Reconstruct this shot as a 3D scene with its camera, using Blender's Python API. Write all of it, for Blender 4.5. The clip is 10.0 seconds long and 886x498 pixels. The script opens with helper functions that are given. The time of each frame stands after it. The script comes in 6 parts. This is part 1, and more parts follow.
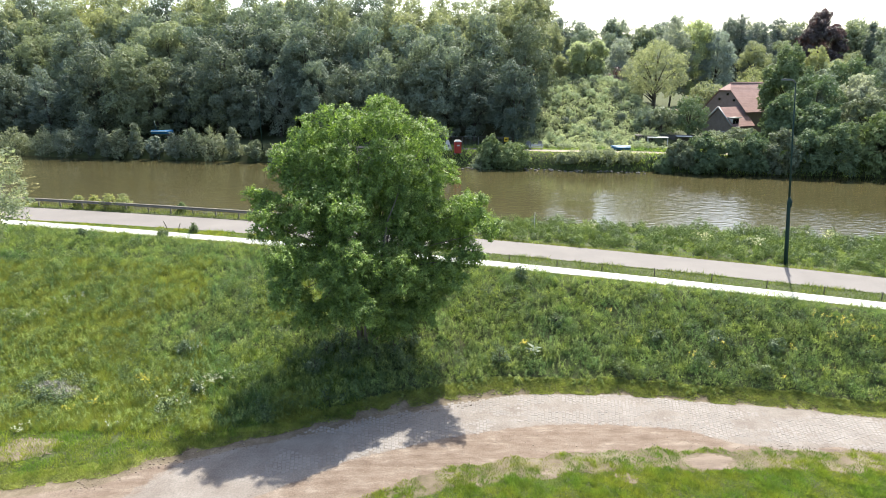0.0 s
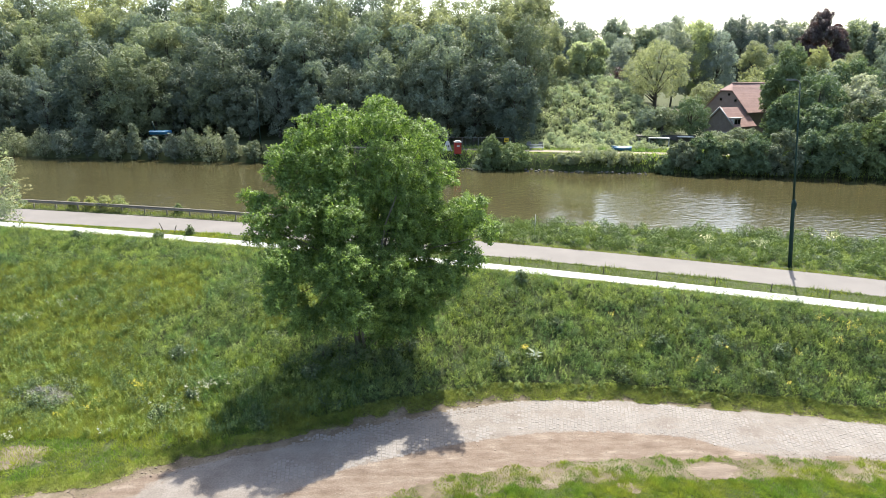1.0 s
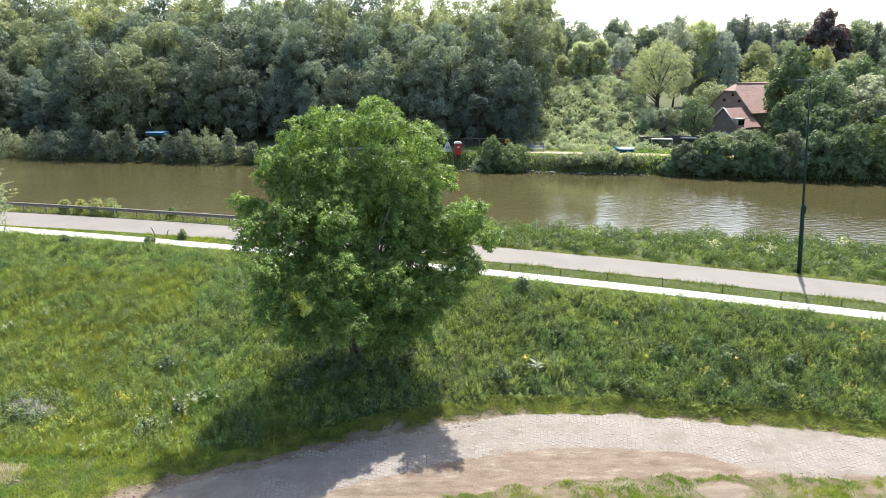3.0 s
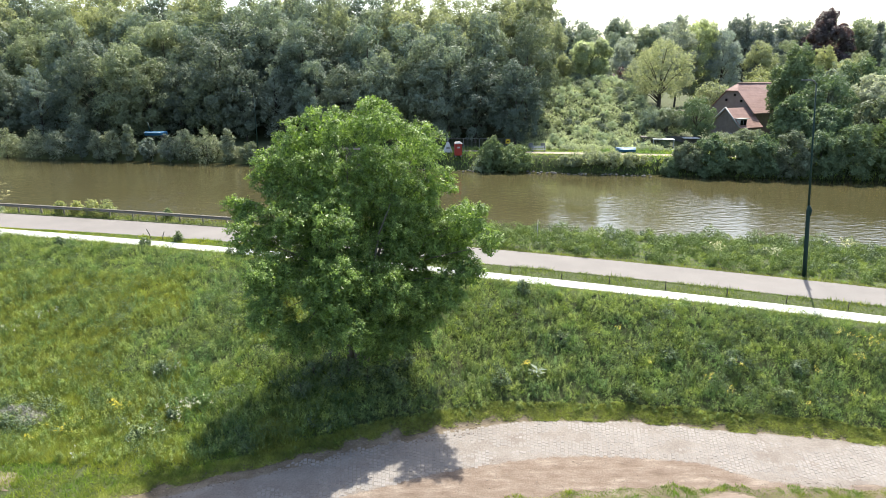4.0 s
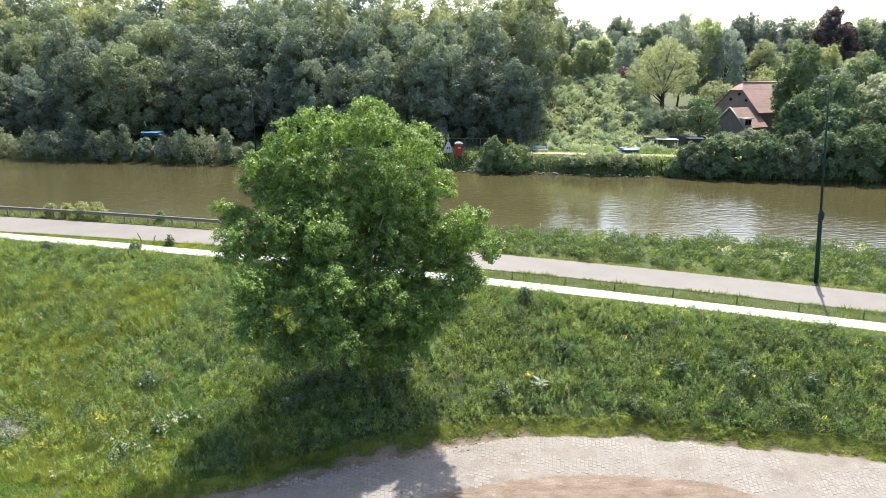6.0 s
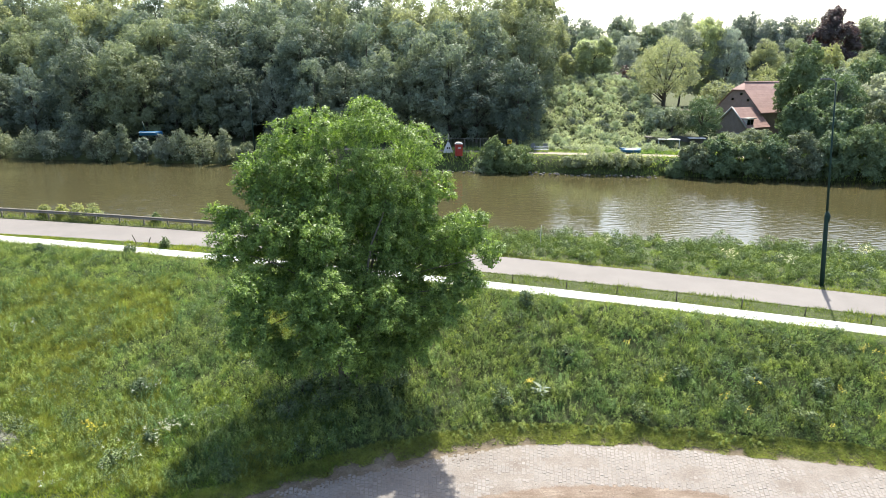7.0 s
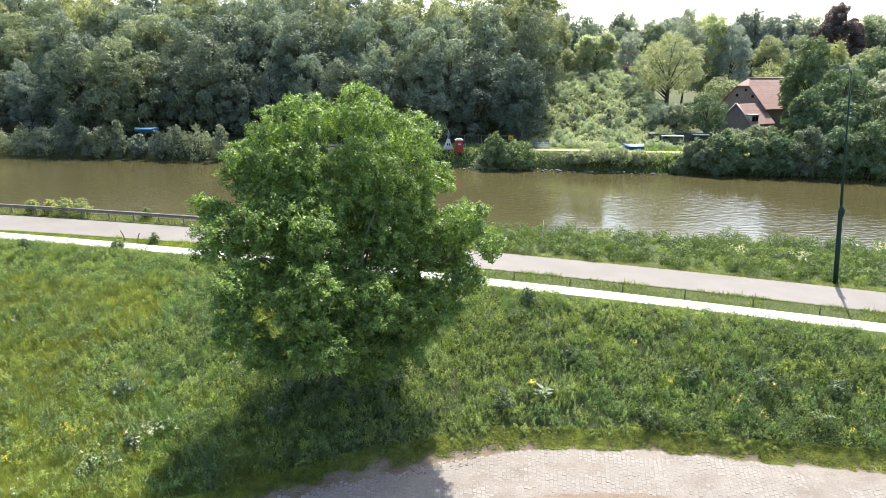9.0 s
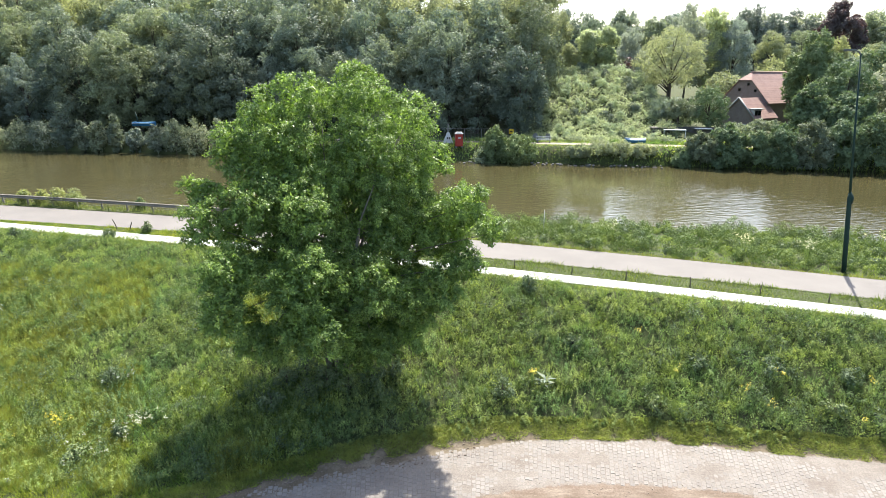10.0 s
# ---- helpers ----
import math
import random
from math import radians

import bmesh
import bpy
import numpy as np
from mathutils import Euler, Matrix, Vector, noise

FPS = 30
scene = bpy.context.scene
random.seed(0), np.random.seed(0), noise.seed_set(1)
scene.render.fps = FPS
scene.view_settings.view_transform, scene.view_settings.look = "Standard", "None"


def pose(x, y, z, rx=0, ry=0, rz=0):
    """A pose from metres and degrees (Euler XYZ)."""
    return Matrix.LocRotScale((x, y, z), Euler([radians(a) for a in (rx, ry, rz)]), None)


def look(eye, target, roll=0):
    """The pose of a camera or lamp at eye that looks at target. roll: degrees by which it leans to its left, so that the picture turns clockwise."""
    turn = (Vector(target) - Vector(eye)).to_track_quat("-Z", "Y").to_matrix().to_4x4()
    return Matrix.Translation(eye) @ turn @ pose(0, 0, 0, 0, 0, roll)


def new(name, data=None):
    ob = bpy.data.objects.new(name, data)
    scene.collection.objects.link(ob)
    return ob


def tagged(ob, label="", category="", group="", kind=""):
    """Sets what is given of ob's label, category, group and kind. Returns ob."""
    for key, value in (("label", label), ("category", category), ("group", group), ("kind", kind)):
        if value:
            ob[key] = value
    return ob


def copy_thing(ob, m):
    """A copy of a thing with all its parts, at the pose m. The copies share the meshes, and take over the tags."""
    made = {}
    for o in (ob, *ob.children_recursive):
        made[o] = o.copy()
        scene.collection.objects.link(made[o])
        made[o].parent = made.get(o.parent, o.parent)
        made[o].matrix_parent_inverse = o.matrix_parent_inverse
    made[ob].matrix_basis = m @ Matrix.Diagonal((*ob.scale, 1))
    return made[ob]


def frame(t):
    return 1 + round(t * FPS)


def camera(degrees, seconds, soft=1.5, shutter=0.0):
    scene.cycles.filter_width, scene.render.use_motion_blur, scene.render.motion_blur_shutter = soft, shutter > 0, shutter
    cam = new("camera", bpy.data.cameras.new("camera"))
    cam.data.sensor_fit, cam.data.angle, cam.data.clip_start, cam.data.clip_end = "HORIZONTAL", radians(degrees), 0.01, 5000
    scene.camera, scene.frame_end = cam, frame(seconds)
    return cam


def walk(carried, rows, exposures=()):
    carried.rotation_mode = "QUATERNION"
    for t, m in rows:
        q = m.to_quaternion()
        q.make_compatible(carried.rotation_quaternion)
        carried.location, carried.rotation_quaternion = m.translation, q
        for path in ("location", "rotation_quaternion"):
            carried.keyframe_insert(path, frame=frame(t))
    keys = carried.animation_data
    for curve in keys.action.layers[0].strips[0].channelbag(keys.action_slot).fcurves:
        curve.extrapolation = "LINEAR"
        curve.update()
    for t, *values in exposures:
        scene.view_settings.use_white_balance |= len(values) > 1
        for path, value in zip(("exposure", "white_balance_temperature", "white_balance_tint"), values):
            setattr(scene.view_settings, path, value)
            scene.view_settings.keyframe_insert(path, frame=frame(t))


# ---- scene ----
# Camera: level flight toward the river, then a slow descent.
PATH = [
    (0.0, 0.00, 0.00, 16.12, -16.08, 0.00), (0.5, 0.04, 0.31, 16.12, -16.07, 0.01), (1.0, 0.07, 0.61, 16.12, -16.07, 0.03),
    (1.5, 0.11, 0.92, 16.12, -16.07, 0.05), (2.0, 0.15, 1.22, 16.12, -16.06, 0.08), (2.5, 0.18, 1.53, 16.13, -16.06, 0.10),
    (4.0, 0.28, 2.51, 16.13, -16.08, 0.18), (4.5, 0.32, 2.84, 16.13, -16.10, 0.21), (5.0, 0.35, 3.18, 16.13, -16.11, 0.24),
    (5.5, 0.37, 3.52, 16.12, -16.13, 0.27), (7.0, 0.46, 4.54, 16.12, -16.19, 0.33), (7.5, 0.49, 4.87, 16.11, -16.20, 0.35),
    (8.0, 0.52, 5.20, 16.10, -16.21, 0.37), (8.5, 0.56, 5.52, 15.91, -16.21, 0.40), (9.0, 0.59, 5.83, 15.50, -16.22, 0.42),
    (9.5, 0.63, 6.15, 15.05, -16.24, 0.44), (10.0, 0.68, 6.48, 14.62, -16.26, 0.46),
]
cam = camera(72.0, 10.0, soft=0.85)
walk(cam, [(t, pose(x, y, z, 90 + pitch, 0, yaw)) for t, x, y, z, pitch, yaw in PATH], exposures=[(0.0, 1.7, 6500, 7), (8.0, 1.79, 6500, 7), (10.0, 1.86, 6500, 7)])

# ---- daylight: high sun beyond the river, to the right ----
SUN_EL, SUN_AZ = radians(54.0), radians(18.5)          # azimuth from +y towards +x
world = bpy.data.worlds.new("world")
scene.world = world
world.use_nodes = True
wn = world.node_tree.nodes
sky = wn.new("ShaderNodeTexSky")
sky.sky_type, sky.sun_disc = "NISHITA", False
sky.sun_elevation, sky.sun_rotation = SUN_EL, SUN_AZ
sky.air_density, sky.dust_density, sky.ozone_density = 1.0, 2.6, 1.2
wn["Background"].inputs["Strength"].default_value = 0.12
world.node_tree.links.new(sky.outputs[0], wn["Background"].inputs["Color"])
sun = new("sun", bpy.data.lights.new("sun", "SUN"))
sun.data.energy, sun.data.angle, sun.data.color = 4.1, radians(0.6), (1.0, 0.95, 0.86)
sun_way = Vector((math.sin(SUN_AZ) * math.cos(SUN_EL), math.cos(SUN_AZ) * math.cos(SUN_EL), math.sin(SUN_EL)))
sun.matrix_world = look(sun_way * 300, (0, 0, 0))

# ---- materials ----


def shader(name):
    m = bpy.data.materials.new(name)
    m.use_nodes = True
    nodes, links = m.node_tree.nodes, m.node_tree.links
    return m, nodes, links, nodes["Principled BSDF"]


def noise_node(nodes, links, scale, detail=4.0, rough=0.6, coords="Object", stretch=None):
    tc = nodes.new("ShaderNodeTexCoord")
    n = nodes.new("ShaderNodeTexNoise")
    n.inputs["Scale"].default_value, n.inputs["Detail"].default_value, n.inputs["Roughness"].default_value = scale, detail, rough
    if stretch:
        mp = nodes.new("ShaderNodeMapping")
        mp.inputs["Scale"].default_value = stretch
        links.new(tc.outputs[coords], mp.inputs["Vector"])
        links.new(mp.outputs[0], n.inputs["Vector"])
    else:
        links.new(tc.outputs[coords], n.inputs["Vector"])
    return n


MINERAL, LEAFY = 0.63, 0.65          # overall reflectance of stone and soil, and of leaves


def toned(stops, k):
    return [(p, tuple(v * k for v in c)) for p, c in stops]


def ramp(nodes, links, source, stops):
    r = nodes.new("ShaderNodeValToRGB")
    while len(r.color_ramp.elements) < len(stops):
        r.color_ramp.elements.new(0.5)
    for e, (p, c) in zip(r.color_ramp.elements, stops):
        e.position, e.color = p, (*c, 1)
    links.new(source, r.inputs["Fac"])
    return r


def mix(nodes, links, fac, a, b, kind="MIX"):
    n = nodes.new("ShaderNodeMix")
    n.data_type, n.blend_type = "RGBA", kind
    for k, v in ((0, fac), (6, a), (7, b)):
        if isinstance(v, (int, float)):
            n.inputs[k].default_value = v
        elif isinstance(v, tuple):
            n.inputs[k].default_value = (*v, 1)
        else:
            links.new(v, n.inputs[k])
    return n.outputs[2]


def surface(name, stops, scale=3.0, fine=40.0, rough=0.85, bump=0.3, metal=0.0, spec=0.3, per_piece=0.0, depth=0.02, fine_amount=0.35, stretch=None):
    """A mineral or painted surface: coarse stains, fine grain, relief."""
    m, nodes, links, bs = shader(name)
    coarse = noise_node(nodes, links, scale, 6, 0.65, stretch=stretch)
    grain = noise_node(nodes, links, fine, 4, 0.7)
    col = ramp(nodes, links, coarse.outputs["Fac"], toned(stops, MINERAL)).outputs[0]
    dots = ramp(nodes, links, grain.outputs["Fac"], [(0.3, (0.55, 0.55, 0.55)), (0.7, (1.3, 1.3, 1.3))]).outputs[0]
    col = mix(nodes, links, fine_amount, col, mix(nodes, links, 1.0, col, dots, "MULTIPLY"))
    if per_piece:
        oi = nodes.new("ShaderNodeObjectInfo")
        geo = nodes.new("ShaderNodeNewGeometry")
        add = nodes.new("ShaderNodeMath")
        add.operation = "ADD"
        links.new(oi.outputs["Random"], add.inputs[0])
        links.new(geo.outputs["Random Per Island"], add.inputs[1])
        wrap = nodes.new("ShaderNodeMath")
        wrap.operation = "FRACT"
        links.new(add.outputs[0], wrap.inputs[0])
        tone = ramp(nodes, links, wrap.outputs[0], [(0.0, (1 - per_piece, 1 - per_piece, 1 - per_piece * 0.9)), (1.0, (1 + per_piece * 0.6, 1 + per_piece * 0.55, 1 + per_piece * 0.5))]).outputs[0]
        col = mix(nodes, links, 1.0, col, tone, "MULTIPLY")
    links.new(col, bs.inputs["Base Color"])
    bs.inputs["Roughness"].default_value, bs.inputs["Metallic"].default_value, bs.inputs["Specular IOR Level"].default_value = rough, metal, spec
    if bump:
        b = nodes.new("ShaderNodeBump")
        b.inputs["Strength"].default_value, b.inputs["Distance"].default_value = bump, depth
        links.new(grain.outputs["Fac"], b.inputs["Height"])
        links.new(b.outputs[0], bs.inputs["Normal"])
    return m


def foliage(name, dark, light, through_tone, trans=0.35, patch=0.0, patch_tones=None, rough=0.5, spec=0.35, mixed=0.0):
    """Leaves: tone by leaf, by plant and, for meadows, by patches of different herbs; thin enough to let sun through."""
    m, nodes, links, bs = shader(name)
    geo = nodes.new("ShaderNodeNewGeometry")
    oi = nodes.new("ShaderNodeObjectInfo")
    col = ramp(nodes, links, geo.outputs["Random Per Island"], toned([(0.0, dark), (0.7, light), (1.0, tuple(min(1, c * 1.2) for c in light))], LEAFY)).outputs[0]
    if patch:
        n = noise_node(nodes, links, patch, 3, 0.65)
        tint = ramp(nodes, links, n.outputs["Fac"], patch_tones).outputs[0]
        col = mix(nodes, links, 1.0, col, tint, "MULTIPLY")
    if mixed:
        n = noise_node(nodes, links, 1.7, 2, 0.55)
        kinds = ramp(nodes, links, n.outputs["Fac"], [(0.34, (1 - mixed, 1 - mixed * 0.85, 1 - mixed * 0.8)), (0.5, (1, 1, 1)), (0.66, (1 + mixed, 1 + mixed * 0.9, 1 + mixed * 0.7))]).outputs[0]
        col = mix(nodes, links, 1.0, col, kinds, "MULTIPLY")
    plant = ramp(nodes, links, oi.outputs["Random"], [(0.0, (0.8, 0.86, 0.88)), (0.5, (1.0, 1.0, 0.95)), (1.0, (1.2, 1.16, 0.88))]).outputs[0]
    col = mix(nodes, links, 1.0, col, plant, "MULTIPLY")
    links.new(col, bs.inputs["Base Color"])
    bs.inputs["Roughness"].default_value, bs.inputs["Specular IOR Level"].default_value = rough, spec
    tr = nodes.new("ShaderNodeBsdfTranslucent")
    links.new(mix(nodes, links, 1.0, col, through_tone, "MULTIPLY"), tr.inputs["Color"])
    ms = nodes.new("ShaderNodeMixShader")
    ms.inputs[0].default_value = trans
    links.new(bs.outputs[0], ms.inputs[1])
    links.new(tr.outputs[0], ms.inputs[2])
    links.new(ms.outputs[0], nodes["Material Output"].inputs["Surface"])
    return m


GLOW = (1.4, 1.5, 0.7)
LEAF_HERO = foliage("leaf_bright_green", (0.116, 0.188, 0.068), (0.278, 0.388, 0.135), (1.32, 1.45, 0.72), 0.36, rough=0.45, spec=0.25, mixed=0.35)
# wood, lime, grey and dark greens are lightened, partly blued, to stand for haze
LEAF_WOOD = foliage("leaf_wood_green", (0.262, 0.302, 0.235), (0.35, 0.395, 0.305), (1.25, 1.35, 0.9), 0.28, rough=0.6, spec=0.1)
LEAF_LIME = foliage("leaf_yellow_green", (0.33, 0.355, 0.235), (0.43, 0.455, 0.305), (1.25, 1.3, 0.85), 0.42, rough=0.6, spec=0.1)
LEAF_GREY = foliage("leaf_hazed_grey_green", (0.27, 0.31, 0.262), (0.35, 0.39, 0.335), (1.25, 1.35, 0.95), 0.32, rough=0.6, spec=0.1)
LEAF_BANK = foliage("leaf_bank_green", (0.178, 0.232, 0.125), (0.245, 0.31, 0.168), (1.25, 1.35, 0.85), 0.22, rough=0.6, spec=0.1)
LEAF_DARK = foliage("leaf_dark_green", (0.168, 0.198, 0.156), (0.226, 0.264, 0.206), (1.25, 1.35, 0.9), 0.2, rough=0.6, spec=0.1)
LEAF_COPPER = foliage("leaf_copper", (0.084, 0.066, 0.078), (0.138, 0.114, 0.13), (1.4, 0.8, 0.7), 0.25)
LEAF_PINE = foliage("needle_dark", (0.156, 0.186, 0.168), (0.252, 0.288, 0.252), (1.2, 1.3, 1.0), 0.25)
LEAF_SILVER = foliage("leaf_silver_green", (0.15, 0.176, 0.13), (0.34, 0.372, 0.29), (1.25, 1.35, 0.95), 0.22, rough=0.6, spec=0.2)
# distance haze mixed into the leaf colour: palest and bluest of the greens
LEAF_HAZED = foliage("leaf_hazed_pale", (0.4, 0.43, 0.385), (0.5, 0.53, 0.475), (1.2, 1.25, 0.95), 0.45, rough=0.6, spec=0.1)
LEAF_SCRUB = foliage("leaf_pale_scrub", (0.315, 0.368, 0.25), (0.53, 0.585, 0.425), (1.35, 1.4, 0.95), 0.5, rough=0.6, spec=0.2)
MEADOW = foliage("meadow_herbs", (0.225, 0.29, 0.112), (0.335, 0.405, 0.165), (1.2, 1.35, 0.75), 0.38, 0.35,
                 [(0.38, (0.62, 0.78, 0.9)), (0.47, (0.95, 0.98, 1.0)), (0.55, (1.1, 1.06, 0.85)), (0.63, (0.8, 0.93, 1.0))], rough=0.7, spec=0.15, mixed=0.5)
LAWN = foliage("short_grass", (0.16, 0.22, 0.0495), (0.286, 0.358, 0.088), (1.25, 1.35, 0.65), 0.42, 0.5,
               [(0.38, (0.72, 0.9, 0.8)), (0.5, (1.0, 1.0, 0.9)), (0.6, (1.25, 1.08, 0.95))], rough=0.7, spec=0.15, mixed=0.25)
WEED_DARK = foliage("dark_weed_green", (0.1, 0.145, 0.075), (0.19, 0.245, 0.13), GLOW, 0.15, rough=0.6, spec=0.25)
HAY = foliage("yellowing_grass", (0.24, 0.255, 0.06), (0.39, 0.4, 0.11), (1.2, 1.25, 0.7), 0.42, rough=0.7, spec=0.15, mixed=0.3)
FRINGE = foliage("lime_edge_grass", (0.255, 0.275, 0.068), (0.41, 0.43, 0.115), (1.2, 1.25, 0.7), 0.42, rough=0.7, spec=0.15, mixed=0.3)
DULL = foliage("dull_verge_grass", (0.17, 0.2, 0.075), (0.28, 0.32, 0.13), (1.2, 1.3, 0.7), 0.35, rough=0.7, spec=0.15)
HERB_BLUE = foliage("blue_green_herb", (0.17, 0.228, 0.098), (0.28, 0.35, 0.158), GLOW, 0.35, rough=0.7, spec=0.15)
BANK_GREEN = foliage("bank_weed_green", (0.095, 0.15, 0.055), (0.205, 0.275, 0.105), GLOW, 0.16, rough=0.7, spec=0.15)
HERB_PALE = foliage("pale_silver_leaf", (0.2, 0.25, 0.19), (0.33, 0.38, 0.3), (1, 1, 0.8), 0.2, rough=0.7, spec=0.1)
BLOOM_YELLOW = foliage("yellow_bloom", (0.6, 0.48, 0.02), (0.84, 0.7, 0.04), (1, 0.9, 0.3), 0.2)
BLOOM_WHITE = foliage("white_bloom", (0.36, 0.4, 0.31), (0.56, 0.59, 0.48), (1, 1, 0.9), 0.2)
BLOOM_CREAM = foliage("cream_bloom", (0.38, 0.4, 0.2), (0.55, 0.56, 0.3), (1, 1, 0.7), 0.25)
TWIG_GREY = foliage("dry_grey_stems", (0.34, 0.315, 0.29), (0.5, 0.47, 0.44), (1, 1, 1), 0.1)
SOIL = surface("meadow_soil", [(0.28, (0.09, 0.075, 0.042)), (0.42, (0.06, 0.075, 0.024)), (0.6, (0.08, 0.1, 0.03)), (0.8, (0.12, 0.115, 0.045))], 1.1, 14, 0.95, 0.8, depth=0.06, fine_amount=0.6)
BARK = surface("bark", [(0.3, (0.06, 0.05, 0.04)), (0.7, (0.14, 0.12, 0.095))], 4, 30, 0.9, 0.8, depth=0.04)
BARK_PALE = surface("grey_ash_bark", [(0.3, (0.17, 0.145, 0.11)), (0.7, (0.3, 0.265, 0.21))], 4, 30, 0.9, 0.8, depth=0.03, stretch=(1, 1, 0.25))
ASPHALT = surface("worn_pale_asphalt", [(0.3, (0.19, 0.173, 0.162)), (0.55, (0.22, 0.2, 0.187)), (0.8, (0.25, 0.228, 0.212))], 0.35, 60, 0.9, 0.25, depth=0.005, fine_amount=0.25)
CONCRETE = surface("pale_concrete", [(0.3, (0.5, 0.5, 0.48)), (0.7, (0.6, 0.6, 0.575))], 0.8, 30, 0.85, 0.15, depth=0.005, fine_amount=0.15)
DIRT = surface("trodden_dirt", [(0.28, (0.175, 0.125, 0.094)), (0.45, (0.24, 0.183, 0.143)), (0.58, (0.29, 0.228, 0.182)), (0.75, (0.35, 0.295, 0.245))], 1.6, 26, 0.95, 1.0, depth=0.04, fine_amount=0.6, stretch=(0.3, 1.5, 1.0))
SAND_BED = surface("sand_filled_joints", [(0.25, (0.22, 0.176, 0.14)), (0.5, (0.28, 0.235, 0.19)), (0.75, (0.335, 0.293, 0.243))], 0.8, 25, 0.95, 0.5, depth=0.01, fine_amount=0.4)
SETT = surface("pale_stone_sett", [(0.25, (0.208, 0.18, 0.16)), (0.5, (0.264, 0.237, 0.216)), (0.75, (0.314, 0.288, 0.268))], 0.45, 35, 0.8, 0.4, per_piece=0.1, depth=0.008)
STEEL = surface("weathered_zinc_steel", [(0.3, (0.23, 0.2, 0.165)), (0.7, (0.36, 0.325, 0.275))], 2.5, 30, 0.75, 0.1, metal=0.0, depth=0.004)
POST_WOOD = surface("grey_wood", [(0.3, (0.11, 0.09, 0.07)), (0.7, (0.22, 0.19, 0.15))], 8, 60, 0.9, 0.5, depth=0.005)
POLE_GREEN = surface("dark_green_paint", [(0.3, (0.008, 0.034, 0.025)), (0.7, (0.015, 0.052, 0.038))], 3, 40, 0.7, 0.1, depth=0.002)

# ---- plan of the land ----


def curve_y(a, b, c):
    """A gentle bend in plan, y for x, straight on past 45 m."""
    def at(x):
        x = np.asarray(x, float)
        k = np.clip(x, -45, 45)
        return a * k * k + b * k + c + (2 * a * k + b) * (x - k)
    return at


road_near = curve_y(-0.00185, -0.2120, 41.95)
road_far = curve_y(-0.00160, -0.2110, 45.75)
strip_far = curve_y(-0.00122, -0.2320, 40.25)
strip_near = curve_y(-0.00130, -0.2340, 38.95)
far_shore = curve_y(0.0, -0.170, 90.2)
PATH_X = np.array([-90, -60, -40, -25, -18, -11, -4.3, 0, 4.5, 8, 11, 14.5, 20, 26, 45, 90.0])
PATH_Y = np.array([4, 9, 14, 18, 20.1, 22.1, 24.1, 25.65, 26.75, 26.8, 26.25, 25.6, 24.85, 24.2, 22, 17.0])
fine_x = np.arange(-90, 90, 0.25)
fine_y = np.interp(fine_x, PATH_X, PATH_Y)
kern = np.exp(-0.5 * (np.arange(-24, 25) / 8.0) ** 2)
fine_y = np.convolve(np.pad(fine_y, 24, mode="edge"), kern / kern.sum(), mode="valid")


def path_y(x):
    return np.interp(x, fine_x, fine_y)


WATER = 2.7


def road_z(x):
    return 4.0 - 0.03 * np.clip(x, -60, 45)


def wave(x, y, k, seed):
    """Cheap smooth unevenness, about -1 to 1."""
    return (np.sin(x * k + seed) * np.cos(y * k * 1.13 - seed * 2) + 0.6 * np.sin(x * k * 2.3 - y * k * 1.7 + seed * 3) + 0.4 * np.cos(y * k * 3.9 + x * k * 3.1)) / 1.7


def mottle(x, y, scale, seed):
    """Random smooth patches of about the given size, 0 to 1."""
    table = np.random.default_rng(seed).random((64, 64))
    u, v = np.asarray(x, float) / scale + 500.3, np.asarray(y, float) / scale + 500.7
    i, j = np.floor(u).astype(int), np.floor(v).astype(int)
    a, b = smooth(u - i), smooth(v - j)
    p = lambda m, n: table[(i + m) % 64, (j + n) % 64]
    return (p(0, 0) * (1 - a) + p(1, 0) * a) * (1 - b) + (p(0, 1) * (1 - a) + p(1, 1) * a) * b


def smooth(t):
    t = np.clip(t, 0, 1)
    return t * t * (3 - 2 * t)


def bank_width(x):
    """How far the near bank runs on before it drops into the river."""
    return np.interp(x, [-12, -6, 0, 3, 10, 20, 36, 60], [0, 1.8, 4.2, 4.9, 6.2, 8.0, 10.3, 11.5])


def land(x, y):
    """Height of the land."""
    x, y = np.asarray(x, float), np.asarray(y, float)
    zr = road_z(x)
    top, foot = strip_near(x) - 0.6, np.maximum(path_y(x) + 1.9, 26.0 + 0.12 * np.clip(-x - 8, 0, 40))
    z = 0.05 * wave(x, y, 0.35, 1.0) * np.clip(np.abs(y - path_y(x)) / 6 - 0.5, 0, 1) + 0.045
    rise = np.clip((y - foot) / (top - foot), 0, 1)
    z = z * (1 - rise) + (zr - 0.02) * (0.75 * rise + 0.25 * smooth(rise)) + 0.10 * wave(x, y, 0.8, 2.0) * np.sin(np.pi * rise)
    b = y - road_far(x)                                    # down to the river
    z = np.where(b > 0.7, zr - 0.02 - (zr + 0.3) * smooth((b - 0.7 - bank_width(x)) / 6.5) + 0.06 * wave(x, y, 1.1, 3.0), z)
    s = y - far_shore(x)                                   # far bank, tow path, hillside
    bank = -0.3 + 5.2 * smooth((s + 1.6) / 4.5)
    hill = 9.5 * smooth((s - 9.0) / 30.0) * (0.45 + 0.55 * smooth((x - 6) / 12)) * (0.12 + 0.88 * smooth((42 - x) / 9)) + 5.0 * smooth((s - 50) / 40) * smooth((x - 33) / 9) + 0.35 * wave(x, y, 0.45, 4.0) * np.clip((s - 9) / 6, 0, 1)
    return np.where(s > -1.6, bank + hill, z)


